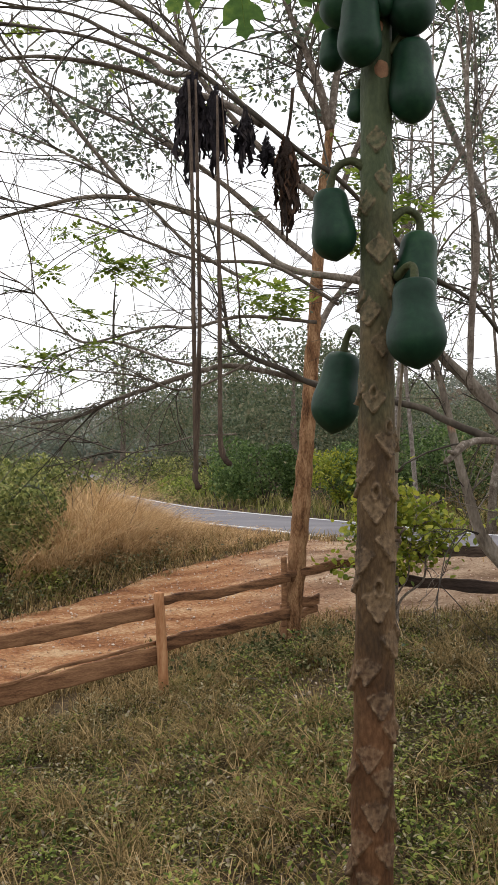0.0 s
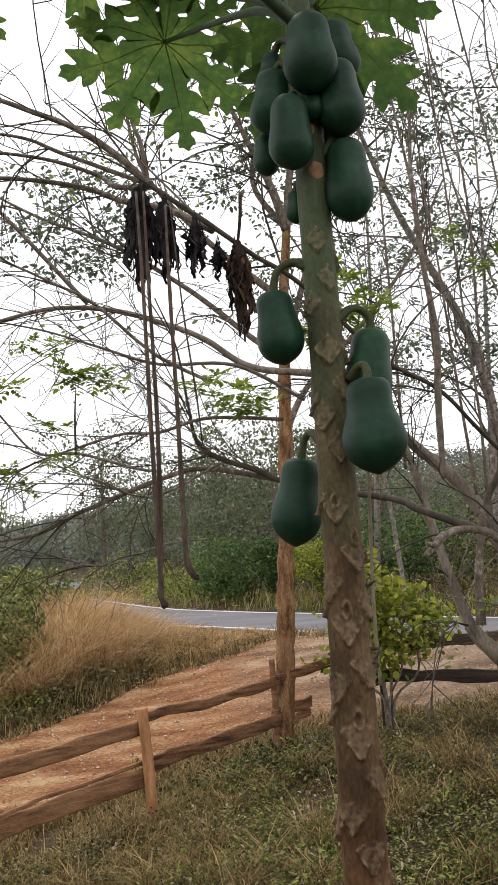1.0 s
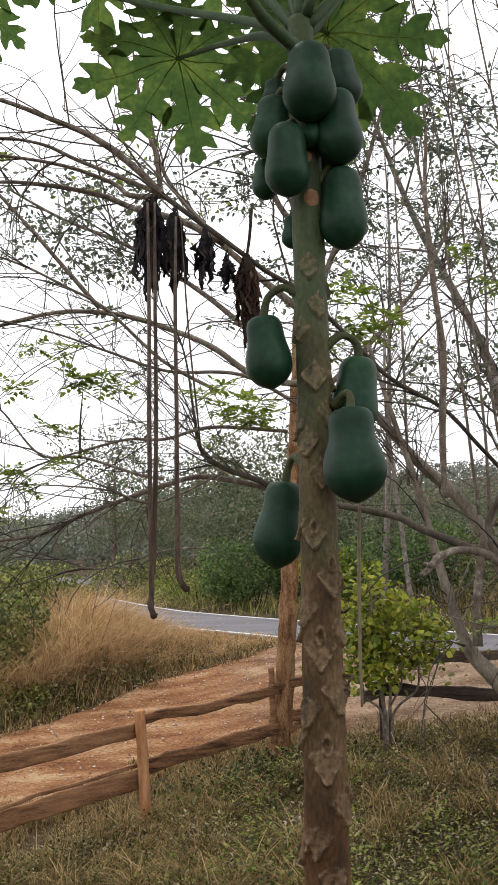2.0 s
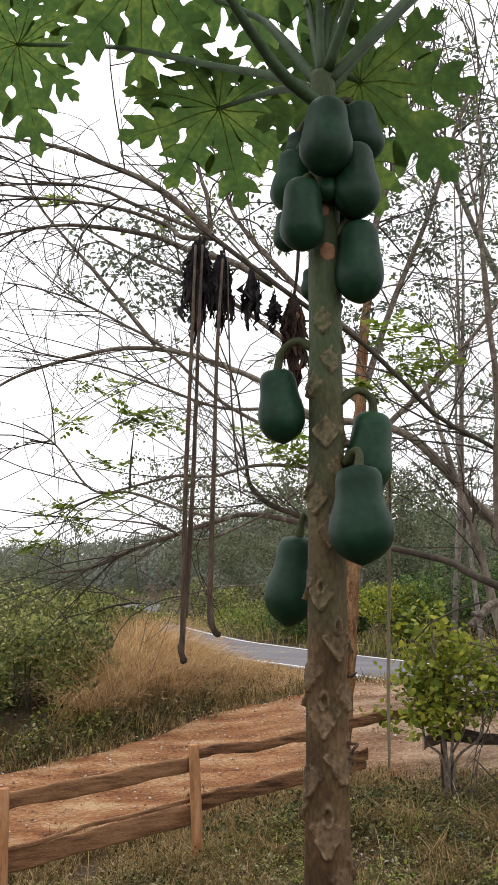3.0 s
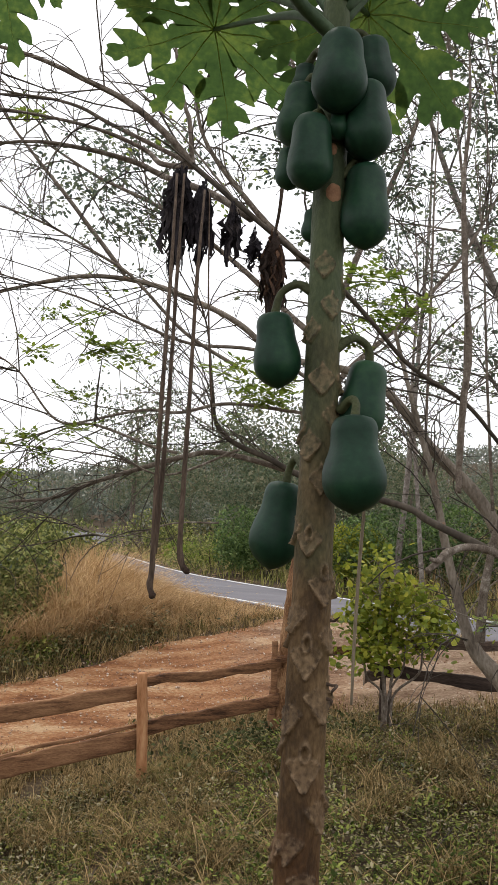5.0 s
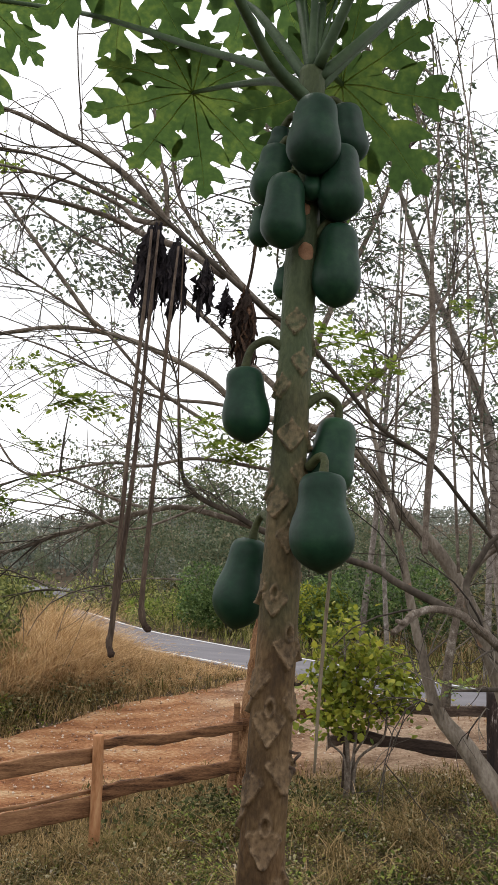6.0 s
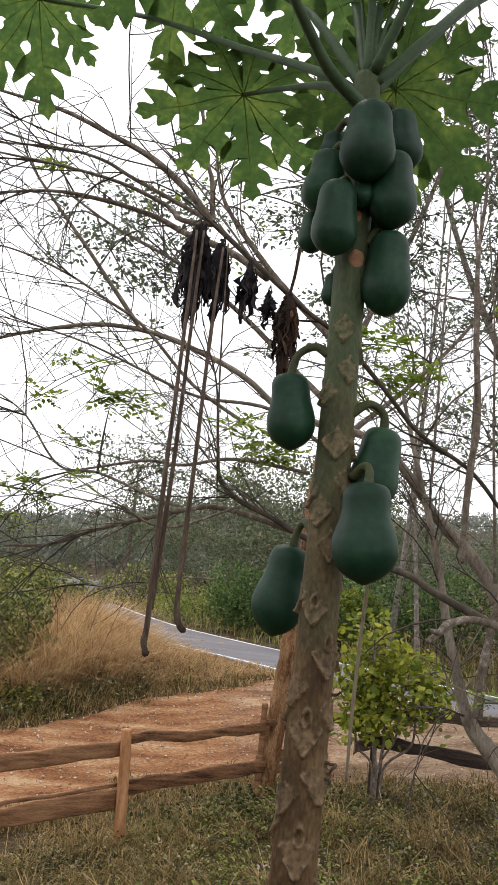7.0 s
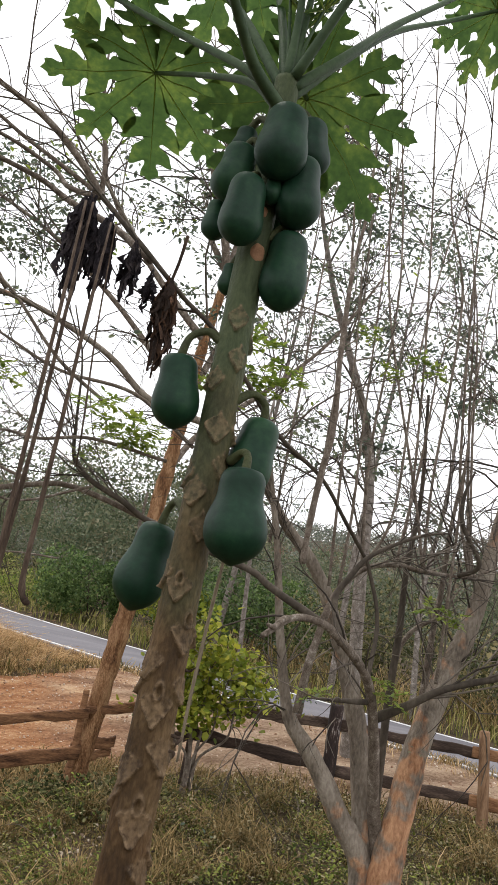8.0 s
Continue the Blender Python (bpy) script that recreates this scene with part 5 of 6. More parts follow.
rail((-2.5, 6.95, 0.4), (-0.96, 8.05, 0.605), 0.035, M_RAIL, 31, 0.03, label="thin split-off strip of rail")
# lower rails
rail((-4.6, 5.5, 0.1), (-2.4, 6.98, 0.3), 0.19, M_RAIL, 21)
rail((-2.5, 6.99, 0.28), (-0.9, 8.09, 0.48), 0.185, M_RAIL, 22, label="wide split rail, reddish brown")
rail((-0.95, 8.08, 0.56), (0.5, 8.83, 0.79), 0.14, M_RAIL, 23)
rail((0.4, 8.84, 0.82), (0.86, 9.02, 0.92), 0.12, M_RAIL, 24, label="short broken rail end")
rail((0.45, 8.86, 0.72), (0.84, 9.04, 0.8), 0.08, M_RAIL, 25)
rail((1.5, 9.15, 1.02), (1.75, 9.15, 1.13), 0.13, M_OLDRAIL, 26)
rail((1.6, 9.15, 1.14), (3.3, 8.74, 1.08), 0.135, M_OLDRAIL, 27, label="thick dark weathered rail")
rail((3.1, 8.72, 1.07), (4.85, 8.09, 1.13), 0.12, M_OLDRAIL, 28)
rail((4.65, 8.1, 1.13), (6.7, 7.19, 1.22), 0.12, M_RAIL, 29)

# ---- tall tree by the fence ----
fence_tree = thing("fence_tree", (0.5, 8.95, 0.3), "slender tree with rough reddish bark standing at the fence", "tree")
TRUNK = [(0.47, 8.95, 0.1), (0.52, 8.95, 0.55), (0.61, 8.95, 1.66), (0.69, 8.95, 2.79), (0.76, 8.95, 4.0), (0.8, 8.95, 4.88), (0.84, 8.95, 5.63), (0.93, 8.95, 6.51)]
limb(fence_tree, "trunk", TRUNK, [0.14, 0.118, 0.104, 0.092, 0.08, 0.07, 0.06, 0.05], M_ORANGE, 20, 0.22, 14, "rough reddish-brown trunk")
FR = np.random.default_rng(21)
FL = []
for pts, r in (([TRUNK[-1], (0.75, 8.8, 7.05), (0.47, 8.8, 7.72), (0.2, 8.8, 8.39)], 0.06),
               ([TRUNK[-1], (1.04, 9.1, 7.34), (1.31, 9.1, 8.18), (1.44, 9.1, 9.02)], 0.055),
               ([TRUNK[-2], (0.37, 9.0, 6.05), (-0.18, 9.0, 6.59), (-0.8, 9.0, 7.4), (-1.02, 9.0, 8.36)], 0.05),
               ([TRUNK[-3], (0.39, 9.2, 5.29), (-0.31, 9.2, 5.9), (-1.22, 9.2, 6.52), (-2.13, 9.2, 6.93), (-2.83, 9.2, 7.34)], 0.042),
               ([TRUNK[-3], (1.21, 9.3, 6.19), (1.71, 9.3, 7.46), (2.06, 9.3, 8.59), (2.45, 9.3, 9.61)], 0.045),
               ([TRUNK[-4], (1.11, 9.4, 4.64), (1.81, 9.4, 5.36), (2.51, 9.4, 6.23), (3.07, 9.4, 7.31)], 0.045),
               ([TRUNK[-1], (0.55, 9.0, 7.33), (1.13, 9.0, 8.72), (1.72, 9.0, 9.84)], 0.04)):
    FL.append((limb(fence_tree, "limb", pts, [r, r * 0.8, r * 0.55, r * 0.3], M_GREY, 9, 0.1, 8), r))
fh, fs = Heap(), []
for line, r in FL:
    for k in range(15):
        i = int(FR.integers(int(len(line) * 0.25), len(line) - 1))
        d = line[min(i + 1, len(line) - 1)] - line[i]
        d /= np.linalg.norm(d) + 1e-9
        grow(fh, fs, line[i], d * 0.7 + FR.normal(size=3) * 0.6 + np.array((0, 0, 0.25)), FR.uniform(0.7, 1.8), 0.013, 2, FR, -0.03)
tagged(part("twig_tangle", fh.mesh("twig_tangle", M_TWIG), fence_tree, "thin grey twigs"), kind="stuff")
ft = [p for p, d, lv in fs if lv <= 1]
order = FR.permutation(len(ft))
sprigs("leaves", [ft[i] for i in order[:60]], M_DARKLEAF, fence_tree, FR, "sparse dull dark green leaves", 10, 0.07, 0.09)
CLUMP = np.array([(-1.86, 9.2, 7.21), (-1.56, 9.2, 6.31), (-2.19, 9.2, 6.44), (-1.37, 9.2, 7.15), (0.98, 9.2, 7.81), (0.22, 9.2, 7.52), (0.79, 9.2, 6.13), (2.11, 9.6, 9.68), (2.38, 9.6, 8.49), (1.6, 9.6, 7.29), (2.48, 9.6, 7.27), (1.23, 9.6, 6.98), (3.32, 10.0, 8.29), (4.1, 10.0, 8.53), (3.04, 10.0, 6.95), (3.99, 10.0, 6.52)])
cl = np.repeat(CLUMP, 13, axis=0) + FR.normal(scale=(0.36, 0.3, 0.28), size=(len(CLUMP) * 13, 3))
sprigs("leaf_clumps", cl, M_DARKLEAF, fence_tree, FR, "hanging clumps of dull green leaves", 34, 0.075, 0.078)
sprigs("young_leaves", [ft[i] for i in order[300:360]], M_FRESHLEAF, fence_tree, FR, "a few fresh yellow-green leaves", 8, 0.12, 0.085)


# ---- slender trees beyond ----
def slender_tree(base, top, r, seed, leaves, reach, label, lean=0.0, mat=None):
    rng = np.random.default_rng(seed)
    ob = thing("slender_tree", base, label, "tree", "slender trees by the road")
    b, t = np.array(base, float), np.array(top, float)
    pts = [b + np.array((0, 0, -0.2))] + [b + (t - b) * k + rng.normal(scale=0.1, size=3) + np.array((lean * math.sin(math.pi * k), 0, 0)) for k in (0.25, 0.5, 0.75)] + [t]
    line = limb(ob, "trunk", pts, [r, r * 0.8, r * 0.6, r * 0.4, r * 0.15], mat or M_HAZEBARK, 9, 0.12, 8)
    h, sp = Heap(), []
    for k in range(20):
        i = int(rng.integers(int(len(line) * 0.28), len(line)))
        way = np.array((rng.normal() * 0.8, rng.normal() * 0.5, rng.uniform(0.3, 1.1)))
        grow(h, sp, line[i], way, reach * rng.uniform(0.6, 1.2), 0.018, 2, rng, -0.02)
    tagged(part("twig_tangle", h.mesh("twig_tangle", M_TWIG), ob, "thin grey twigs"), kind="stuff")
    ends = [p for p, d, lv in sp if lv <= 1]
    o = rng.permutation(len(ends))[: leaves // 18]
    bunch = np.repeat(np.array([ends[i] for i in o]), 8, axis=0)
    bunch = bunch + rng.normal(scale=(0.34, 0.3, 0.24), size=bunch.shape)
    sprigs("leaves", bunch, M_DARKLEAF, ob, rng, "bunches of small dull green leaves", 22, 0.085, 0.105)


slender_tree((4.05, 10.2, 0.95), (1.8, 10.2, 9.7), 0.11, 51, 170, 1.7, "slender grey leaning tree by the road, thinly leaved", 0.48)
slender_tree((5.6, 15.9, 1.1), (6.1, 16.2, 12.5), 0.08, 52, 140, 2.0, "slender grey tree beyond the road")
slender_tree((8.6, 13.6, 1.1), (8.2, 14, 12.0), 0.085, 53, 150, 2.0, "slender grey tree beyond the road")
slender_tree((10.2, 12.6, 1.1), (9.2, 13, 11.0), 0.09, 54, 130, 2.0, "slender grey tree beyond the road")
slender_tree((3.9, 17.2, 1.1), (3.3, 17.6, 11.0), 0.06, 58, 170, 1.7, "slender grey tree beyond the road, thinly leaved")
slender_tree((6.9, 14.6, 1.1), (7.0, 15.0, 10.0), 0.065, 59, 170, 1.7, "slender grey tree beyond the road, thinly leaved")
slender_tree((3.6, 19.5, 1.1), (4.2, 20, 14.5), 0.09, 55, 150, 2.2, "slender grey tree beyond the road")
slender_tree((6.0, 8.6, 0.9), (5.6, 8.8, 8.6), 0.055, 56, 110, 1.6, "slender grey tree near the fence")
slender_tree((12.5, 15.5, 1.1), (12.0, 16, 13.5), 0.14, 57, 150, 2.2, "slender grey tree beyond the road")

# ---- yellow-green sapling at the fence ----
sap = thing("sapling", (1.71, 8.85, 0.5), "young bushy tree with large yellow-green leaves", "sapling")
SR = np.random.default_rng(31)
ends = []
for a, b, r in (((1.69, 8.85, 0.35), (1.55, 8.8, 2.35), 0.035), ((1.75, 8.87, 0.35), (1.72, 8.85, 1.95), 0.03), ((1.78, 8.84, 0.35), (2.2, 8.8, 1.85), 0.025), ((1.66, 8.86, 0.35), (1.35, 8.85, 1.7), 0.022), ((1.72, 8.83, 0.35), (1.95, 8.7, 1.95), 0.022)):
    mid = [(a[0] * (1 - k) + b[0] * k + SR.normal() * 0.03, a[1] * (1 - k) + b[1] * k, a[2] * (1 - k) + b[2] * k) for k in (0.55, 0.75)]
    line = limb(sap, "stem", [a, (a[0], a[1], a[2] + 0.55), *mid, b], [r * 0.72, r * 0.6, r * 0.45, r * 0.25], M_GREY, 7, 0.1, 6)
    for k in range(9):
        i = int(SR.integers(len(line) * 3 // 5, len(line)))
        e = line[i] + SR.normal(size=3) * np.array((0.19, 0.18, 0.12))
        part("twig", mesh("twig", *tube(smooth_line([line[i], (line[i] + e) / 2 + np.array((0, 0, 0.04)), e], 3), [0.008, 0.004], 4), M_GREY), sap)
        ends.append(e)
    ends.append(line[-1])
ends = [e for e in ends if e[2] > 1.28]
c = np.repeat(np.array(ends), 48, axis=0) + SR.normal(scale=(0.13, 0.13, 0.1), size=(len(ends) * 48, 3))
c = c[c[:, 2] > 1.12]
tagged(part("leaves", leaf_mesh("leaves", c, SR.uniform(0.05, 0.105, len(c)), M_SAP, SR, 0.8, None, 0.5, 0.08, True), sap, "broad yellow-green leaves"), kind="stuff")


# ---- bushes, hedge and woods ----
def bush(name, base, size, count, leaf_size, mat, seed, label, category, group="", lumps=9, parent_stems=6):
    """A leafy mound made of uneven lumps of leaves, on stems."""
    rng = np.random.default_rng(seed)
    ob = thing(name, base, label, category, group)
    b, s = np.array(base, float), np.array(size, float)
    for k in range(parent_stems):
        e = b + np.array((rng.normal() * s[0] * 0.45, rng.normal() * s[1] * 0.3, s[2] * rng.uniform(0.5, 0.9)))
        st = b + np.array((rng.normal() * s[0] * 0.2, rng.normal() * s[1] * 0.2, -0.1))
        part("stem", mesh("stem", *tube(smooth_line([st, (st + e) / 2 + rng.normal(scale=0.1, size=3), e], 5), [0.03, 0.02, 0.008], 6, 0.1, k), M_DARKBARK), ob)
    cs = np.array([b + np.array((rng.uniform(-1, 1) * s[0], rng.uniform(-1, 1) * s[1], s[2] * rng.uniform(0.25, 0.85))) for _ in range(lumps)])
    rad = rng.uniform(0.3, 0.6, lumps) * min(s[0], s[2])
    which = rng.integers(0, lumps, count)
    d = rng.normal(size=(count, 3))
    d /= np.linalg.norm(d, axis=1)[:, None]
    p = cs[which] + d * (rad[which] * rng.uniform(0.55, 1.08, count) ** 0.6)[:, None] * np.array((1.15, 1, 0.9))
    p = p[p[:, 2] > b[2] - 0.1]
    tagged(part("leaves", leaf_mesh("leaves", p, rng.uniform(0.6, 1.3, len(p)) * leaf_size, mat, rng, 0.5, None, 0.35, 0.12, base[1] < 17), ob), kind="stuff")
    return ob


bush("bush", (-4.5, 13.2, 0.0), (1.0, 0.9, 2.2), 13000, 0.085, M_BUSH, 61, "dense dull green bush beside the dirt track", "bush", "roadside bushes", 12)
bush("bush", (-6.3, 12.2, -0.2), (1.5, 1.0, 2.7), 11000, 0.09, M_BUSH, 62, "dense dull green bush beside the dirt track", "bush", "roadside bushes", 12)
bush("bush", (-5.6, 15.6, 0.2), (1.5, 1.1, 2.6), 11000, 0.095, M_BUSH, 63, "dense green bush behind the dry grass", "bush", "roadside bushes", 12)
bush("bush", (-4.6, 18.2, 0.6), (0.9, 1.0, 1.9), 6000, 0.11, M_BUSH, 64, "green bush by the bend of the road", "bush", "roadside bushes", 10)
bush("bush", (-8.5, 15.5, -0.1), (1.8, 1.4, 3.2), 4500, 0.150, M_BUSH, 65, "tall green bush behind the golden grass", "bush", "roadside bushes", 11)
bush("bush", (-3.0, 11.9, 0.0), (0.8, 0.4, 0.7), 1500, 0.07, M_WEED, 66, "low weedy green plants along the track edge", "bush", "roadside bushes", 9, 2)
bush("hedge", (0.55, 23.2, 1.1), (1.15, 0.8, 1.9), 9000, 0.12, M_VINE, 71, "mound of dark green creepers behind the road", "hedge", "creeper mounds", 15)
bush("hedge", (4.4, 20.4, 1.1), (1.7, 0.9, 2.2), 8500, 0.12, M_VINE, 72, "mound of dark green creepers behind the road", "hedge", "creeper mounds", 14)
bush("hedge", (7.6, 18.8, 1.1), (2.0, 0.9, 2.2), 4600, 0.12, M_DULL, 73, "mound of dull green shrubs behind the road", "hedge", "creeper mounds", 14)
bush("hedge", (10.6, 16.2, 1.1), (2.0, 0.9, 2.1), 4200, 0.12, M_DULL, 74, "mound of dull green shrubs behind the road", "hedge", "creeper mounds", 14)
bush("hedge", (13.8, 13.4, 1.1), (2.0, 1.0, 2.3), 4200, 0.12, M_DULL, 75, "mound of dull green shrubs behind the road", "hedge", "creeper mounds", 14)
bush("shrub", (-1.6, 27.5, 1.1), (1.4, 0.8, 1.1), 2600, 0.12, M_FRESHLEAF, 76, "pale green leafy roadside shrub", "shrub", "roadside shrubs", 9)
bush("shrub", (2.5, 20.3, 1.1), (0.8, 0.5, 1.7), 3200, 0.12, M_SAP, 77, "yellow-green shrub at the road's edge", "shrub", "roadside shrubs", 9)
bush("shrub", (-0.9, 24.8, 1.1), (1.6, 0.7, 1.0), 1800, 0.11, M_BUSH, 78, "low green leafy roadside shrub", "shrub", "roadside shrubs", 9)


bush("shrub", (-4.3, 31.5, 1.1), (1.5, 0.9, 1.5), 2200, 0.14, M_BUSH, 79, "green leafy shrub at the bend of the road", "shrub", "roadside shrubs", 9)
bush("shrub", (-13.0, 38.0, 1.1), (2.4, 1.0, 2.0), 2200, 0.18, M_WOODS, 80, "green leafy shrub far along the road", "shrub", "roadside shrubs", 9)
bush("shrub", (-7.4, 24.5, 0.9), (1.2, 0.8, 1.5), 2400, 0.12, M_BUSH, 96, "green leafy shrub beside the road", "shrub", "roadside shrubs", 9)


def wood_tree(base, height, wide, seed, count=4200, size=0.2, mat=None, label="dense dark green woodland tree"):
    rng = np.random.default_rng(seed)
    ob = thing("woodland_tree", base, label, "tree", "woodland trees")
    b = np.array(base, float)
    top = b + np.array((rng.normal() * 0.4, 0, height * 0.8))
    limb(ob, "trunk", [b - np.array((0, 0, 0.3)), b + (top - b) * 0.5 + rng.normal(scale=0.15, size=3), top], [0.2, 0.14, 0.05], M_GREY, 8, 0.1, 6)
    lumps = 16
    cs = b + np.stack([rng.normal(size=lumps) * wide * 0.42, rng.normal(size=lumps) * wide * 0.35, height * rng.uniform(0.3, 0.95, lumps)], 1)
    rad = rng.uniform(0.16, 0.34, lumps) * wide
    which = rng.integers(0, lumps, count)
    d = rng.normal(size=(count, 3))
    d /= np.linalg.norm(d, axis=1)[:, None]
    p = cs[which] + d * (rad[which] * rng.uniform(0.5, 1.05, count) ** 0.6)[:, None]
    p = p[p[:, 2] > b[2]]
    tagged(part("crown", leaf_mesh("crown", p, rng.uniform(0.6, 1.3, len(p)) * size, mat or M_WOODS, rng, 0.6, None, 0.4), ob), kind="stuff")
    return ob


WR = random.Random(9)
woods = [wood_tree((0, 0, 0), 6.5, 5.0, 81 + k, 5400, 0.18) for k in range(4)]
places = [(2.0, 30, 0.95), (5.5, 28, 0.62), (9, 25.5, 0.5), (12.5, 22.5, 0.5), (16, 19.5, 0.65), (0.2, 36, 0.95), (4, 35, 1.1), (8, 32, 0.62), (12, 29, 0.62), (16, 26, 0.7), (20, 21, 0.9), (-1.5, 46, 1.0), (3, 45, 1.25), (8, 42, 0.85), (14, 38, 0.85), (20, 32, 1.0), (24, 24, 1.2),
          (-17.5, 50, 0.5), (-16, 42, 0.5), (-21, 46, 0.5), (-14, 32, 0.32), (-19, 30, 0.35), (-5, 54, 0.7), (-8.5, 64, 0.8), (-15, 62, 0.42), (-20, 66, 0.45), (-24, 58, 0.45), (-12, 72, 0.5), (-18, 78, 0.6), (-27, 74, 0.6), (-4, 74, 0.9), (-22, 38, 0.35)]
for k, (x, y, s) in enumerate(places):
    m = pose(x, y, ground_z(x, y), 0, 0, WR.uniform(0, 360)) @ Matrix.Diagonal((s, s, s * WR.uniform(0.9, 1.1), 1))
    if k < 4:
        woods[k].matrix_basis = m
    else:
        c = copy_thing(woods[k % 4], m)
        c.matrix_basis = m
wood_tree((-7.6, 47, ground_z(-7.6, 47)), 9.2, 5.2, 95, 4200, 0.22, M_WOODS, "taller rounded tree standing above the woods")

UR = np.random.default_rng(43)
q = np.array([(x, y, ground_z(x, y)) for x, y in zip(UR.uniform(-16, 24, 5200), UR.uniform(12, 62, 5200)) if road_dist(x, y) > ROAD_HALF + 2.2 or (road_dist(x, y) < -ROAD_HALF - 1.2 and y > 21)])
q = np.repeat(q, 5, axis=0) + UR.normal(scale=(0.5, 0.5, 0), size=(len(q) * 5, 3)) + np.array((0, 0, 1.0)) * UR.uniform(0, 1.3, (len(q) * 5, 1)) ** 1.4
setting("undergrowth", leaf_mesh("undergrowth", q, UR.uniform(0.1, 0.26, len(q)), M_DULL, UR, 0.6, None, 0.4), "green leafy undergrowth beyond the road", "stuff")
HR = np.random.default_rng(41)
n = 125000
ang, rad = HR.uniform(-0.62, 0.75, n), 62 + 130 * HR.random(n) ** 1.25
px, py = np.sin(ang) * rad, np.cos(ang) * rad
pz = np.array([ground_z(x, y) + 3.2 * abs(noise.noise((x * 0.13, y * 0.13, 7))) + 2.2 * noise.noise((x * 0.4, y * 0.4, 8)) for x, y in zip(px, py)])
pz += HR.uniform(0, 1.6, n)
keep = np.array([abs(road_dist(x, y)) > 4 if r < 72 else True for x, y, r in zip(px, py, rad)])
setting("far_woods", leaf_mesh("far_woods", np.stack([px, py, pz], 1)[keep], HR.uniform(0.22, 0.6, n)[keep], M_FARWOODS, HR, 0.7, None, 0.15), "wooded hills in the distance, haze tinted into the leaves", "stuff")

# ---- grass, weeds and litter ----
GR = np.random.default_rng(51)


def scatter(count, x0, x1, y0, y1, keep):
    x, y = GR.uniform(x0, x1, count), GR.uniform(y0, y1, count)
    p = [(a, b, ground_z(a, b)) for a, b in zip(x, y) if keep(a, b)]
    return np.array(p)


def lawn(x, y):
    return y < fence_y(x) + 0.3 + 0.3 * noise.noise((x * 2.5, y * 2.5, 4)) and noise.noise((x * 1.3, y * 1.3, 11)) > -0.62 + 0.4 * GR.random() and (x < 0.9 or GR.random() < 0.5)


NEAR = (-4.8, 5.6, 3.6, 9.6)
t = np.vstack([scatter(7500, *NEAR, lawn), scatter(2600, -6, 8, -2, 3.6, lawn)])
p = np.repeat(t, 9, axis=0)
p[:, :2] += GR.normal(scale=0.05, size=(len(p), 2))
tall = np.array([0.07 + 0.16 * max(0, noise.noise((a * 0.8, b * 0.8, 6)) + 0.25) + (0.05 if abs(b - float(fence_y(a))) < 0.35 else 0) for a, b, c in t])
tall = np.repeat(tall * GR.uniform(0.6, 1.35, len(t)), 9) * GR.uniform(0.6, 1.2, len(p))
setting("grass", blade_mesh("grass", p, tall, 0.009, M_GRASS, GR, 1.6), "mixed green and dry straw-coloured grass", "stuff")
t = scatter(560, *NEAR, lambda x, y: y < fence_y(x) + 0.1 and noise.noise((x * 0.9, y * 0.9, 61)) > (-0.12 if x < 0.9 else 0.12))
p = np.repeat(t, 55, axis=0)
p[:, :2] += GR.normal(scale=0.045, size=(len(p), 2))
hs = np.repeat(GR.uniform(0.16, 0.42, len(t)), 55) * GR.uniform(0.5, 1.2, len(p))
setting("dry_tussocks", blade_mesh("dry_tussocks", p, hs, 0.008, M_SCRUB, GR, 1.7), "drooping tussocks of dry brownish grass", "stuff")
p = scatter(1000, *NEAR, lawn)
hs = GR.uniform(0.15, 0.5, len(p))
setting("tall_grass", blade_mesh("tall_grass", p, hs, 0.006, M_GOLD, GR, 1.1, (0.08, 0, 0)), "scattered tall dry grass stalks", "stuff")


def weed_bed(name, count, area, keep, per, spread, low, high, sizes, mat, label, width=0.6):
    """Leafy weeds: each plant a loose rosette of leaves on thin stems, tips turned outwards."""
    p = scatter(count, *area, keep)
    big = np.repeat(GR.uniform(0.6, 1.35, (len(p), 1)), per, axis=0)
    off = GR.normal(scale=(spread, spread, 0.0), size=(len(p) * per, 3)) * big
    rise = GR.uniform(low, high, (len(p) * per, 1)) * big * np.exp(-((np.linalg.norm(off, axis=1) / (2.2 * spread)) ** 2))[:, None]
    c = np.repeat(p, per, axis=0) + off + np.array((0, 0, 1.0)) * rise
    lean = off / (np.linalg.norm(off, axis=1)[:, None] + 1e-6) + np.array((0, 0, 0.15))
    setting(name, leaf_mesh(name, c, GR.uniform(*sizes, len(c)) * big[:, 0], mat, GR, width, lean, 0.75, 0.1, True), label, "stuff")


def weedy(x, y):
    return y < fence_y(x) + 0.15 and noise.noise((x * 0.75, y * 0.75, 21)) > -0.3


def lush(x, y):
    return y < fence_y(x) - 0.3 and noise.noise((x * 0.6, y * 0.6, 33)) > -0.08 + 0.09 * (y - 5.5)


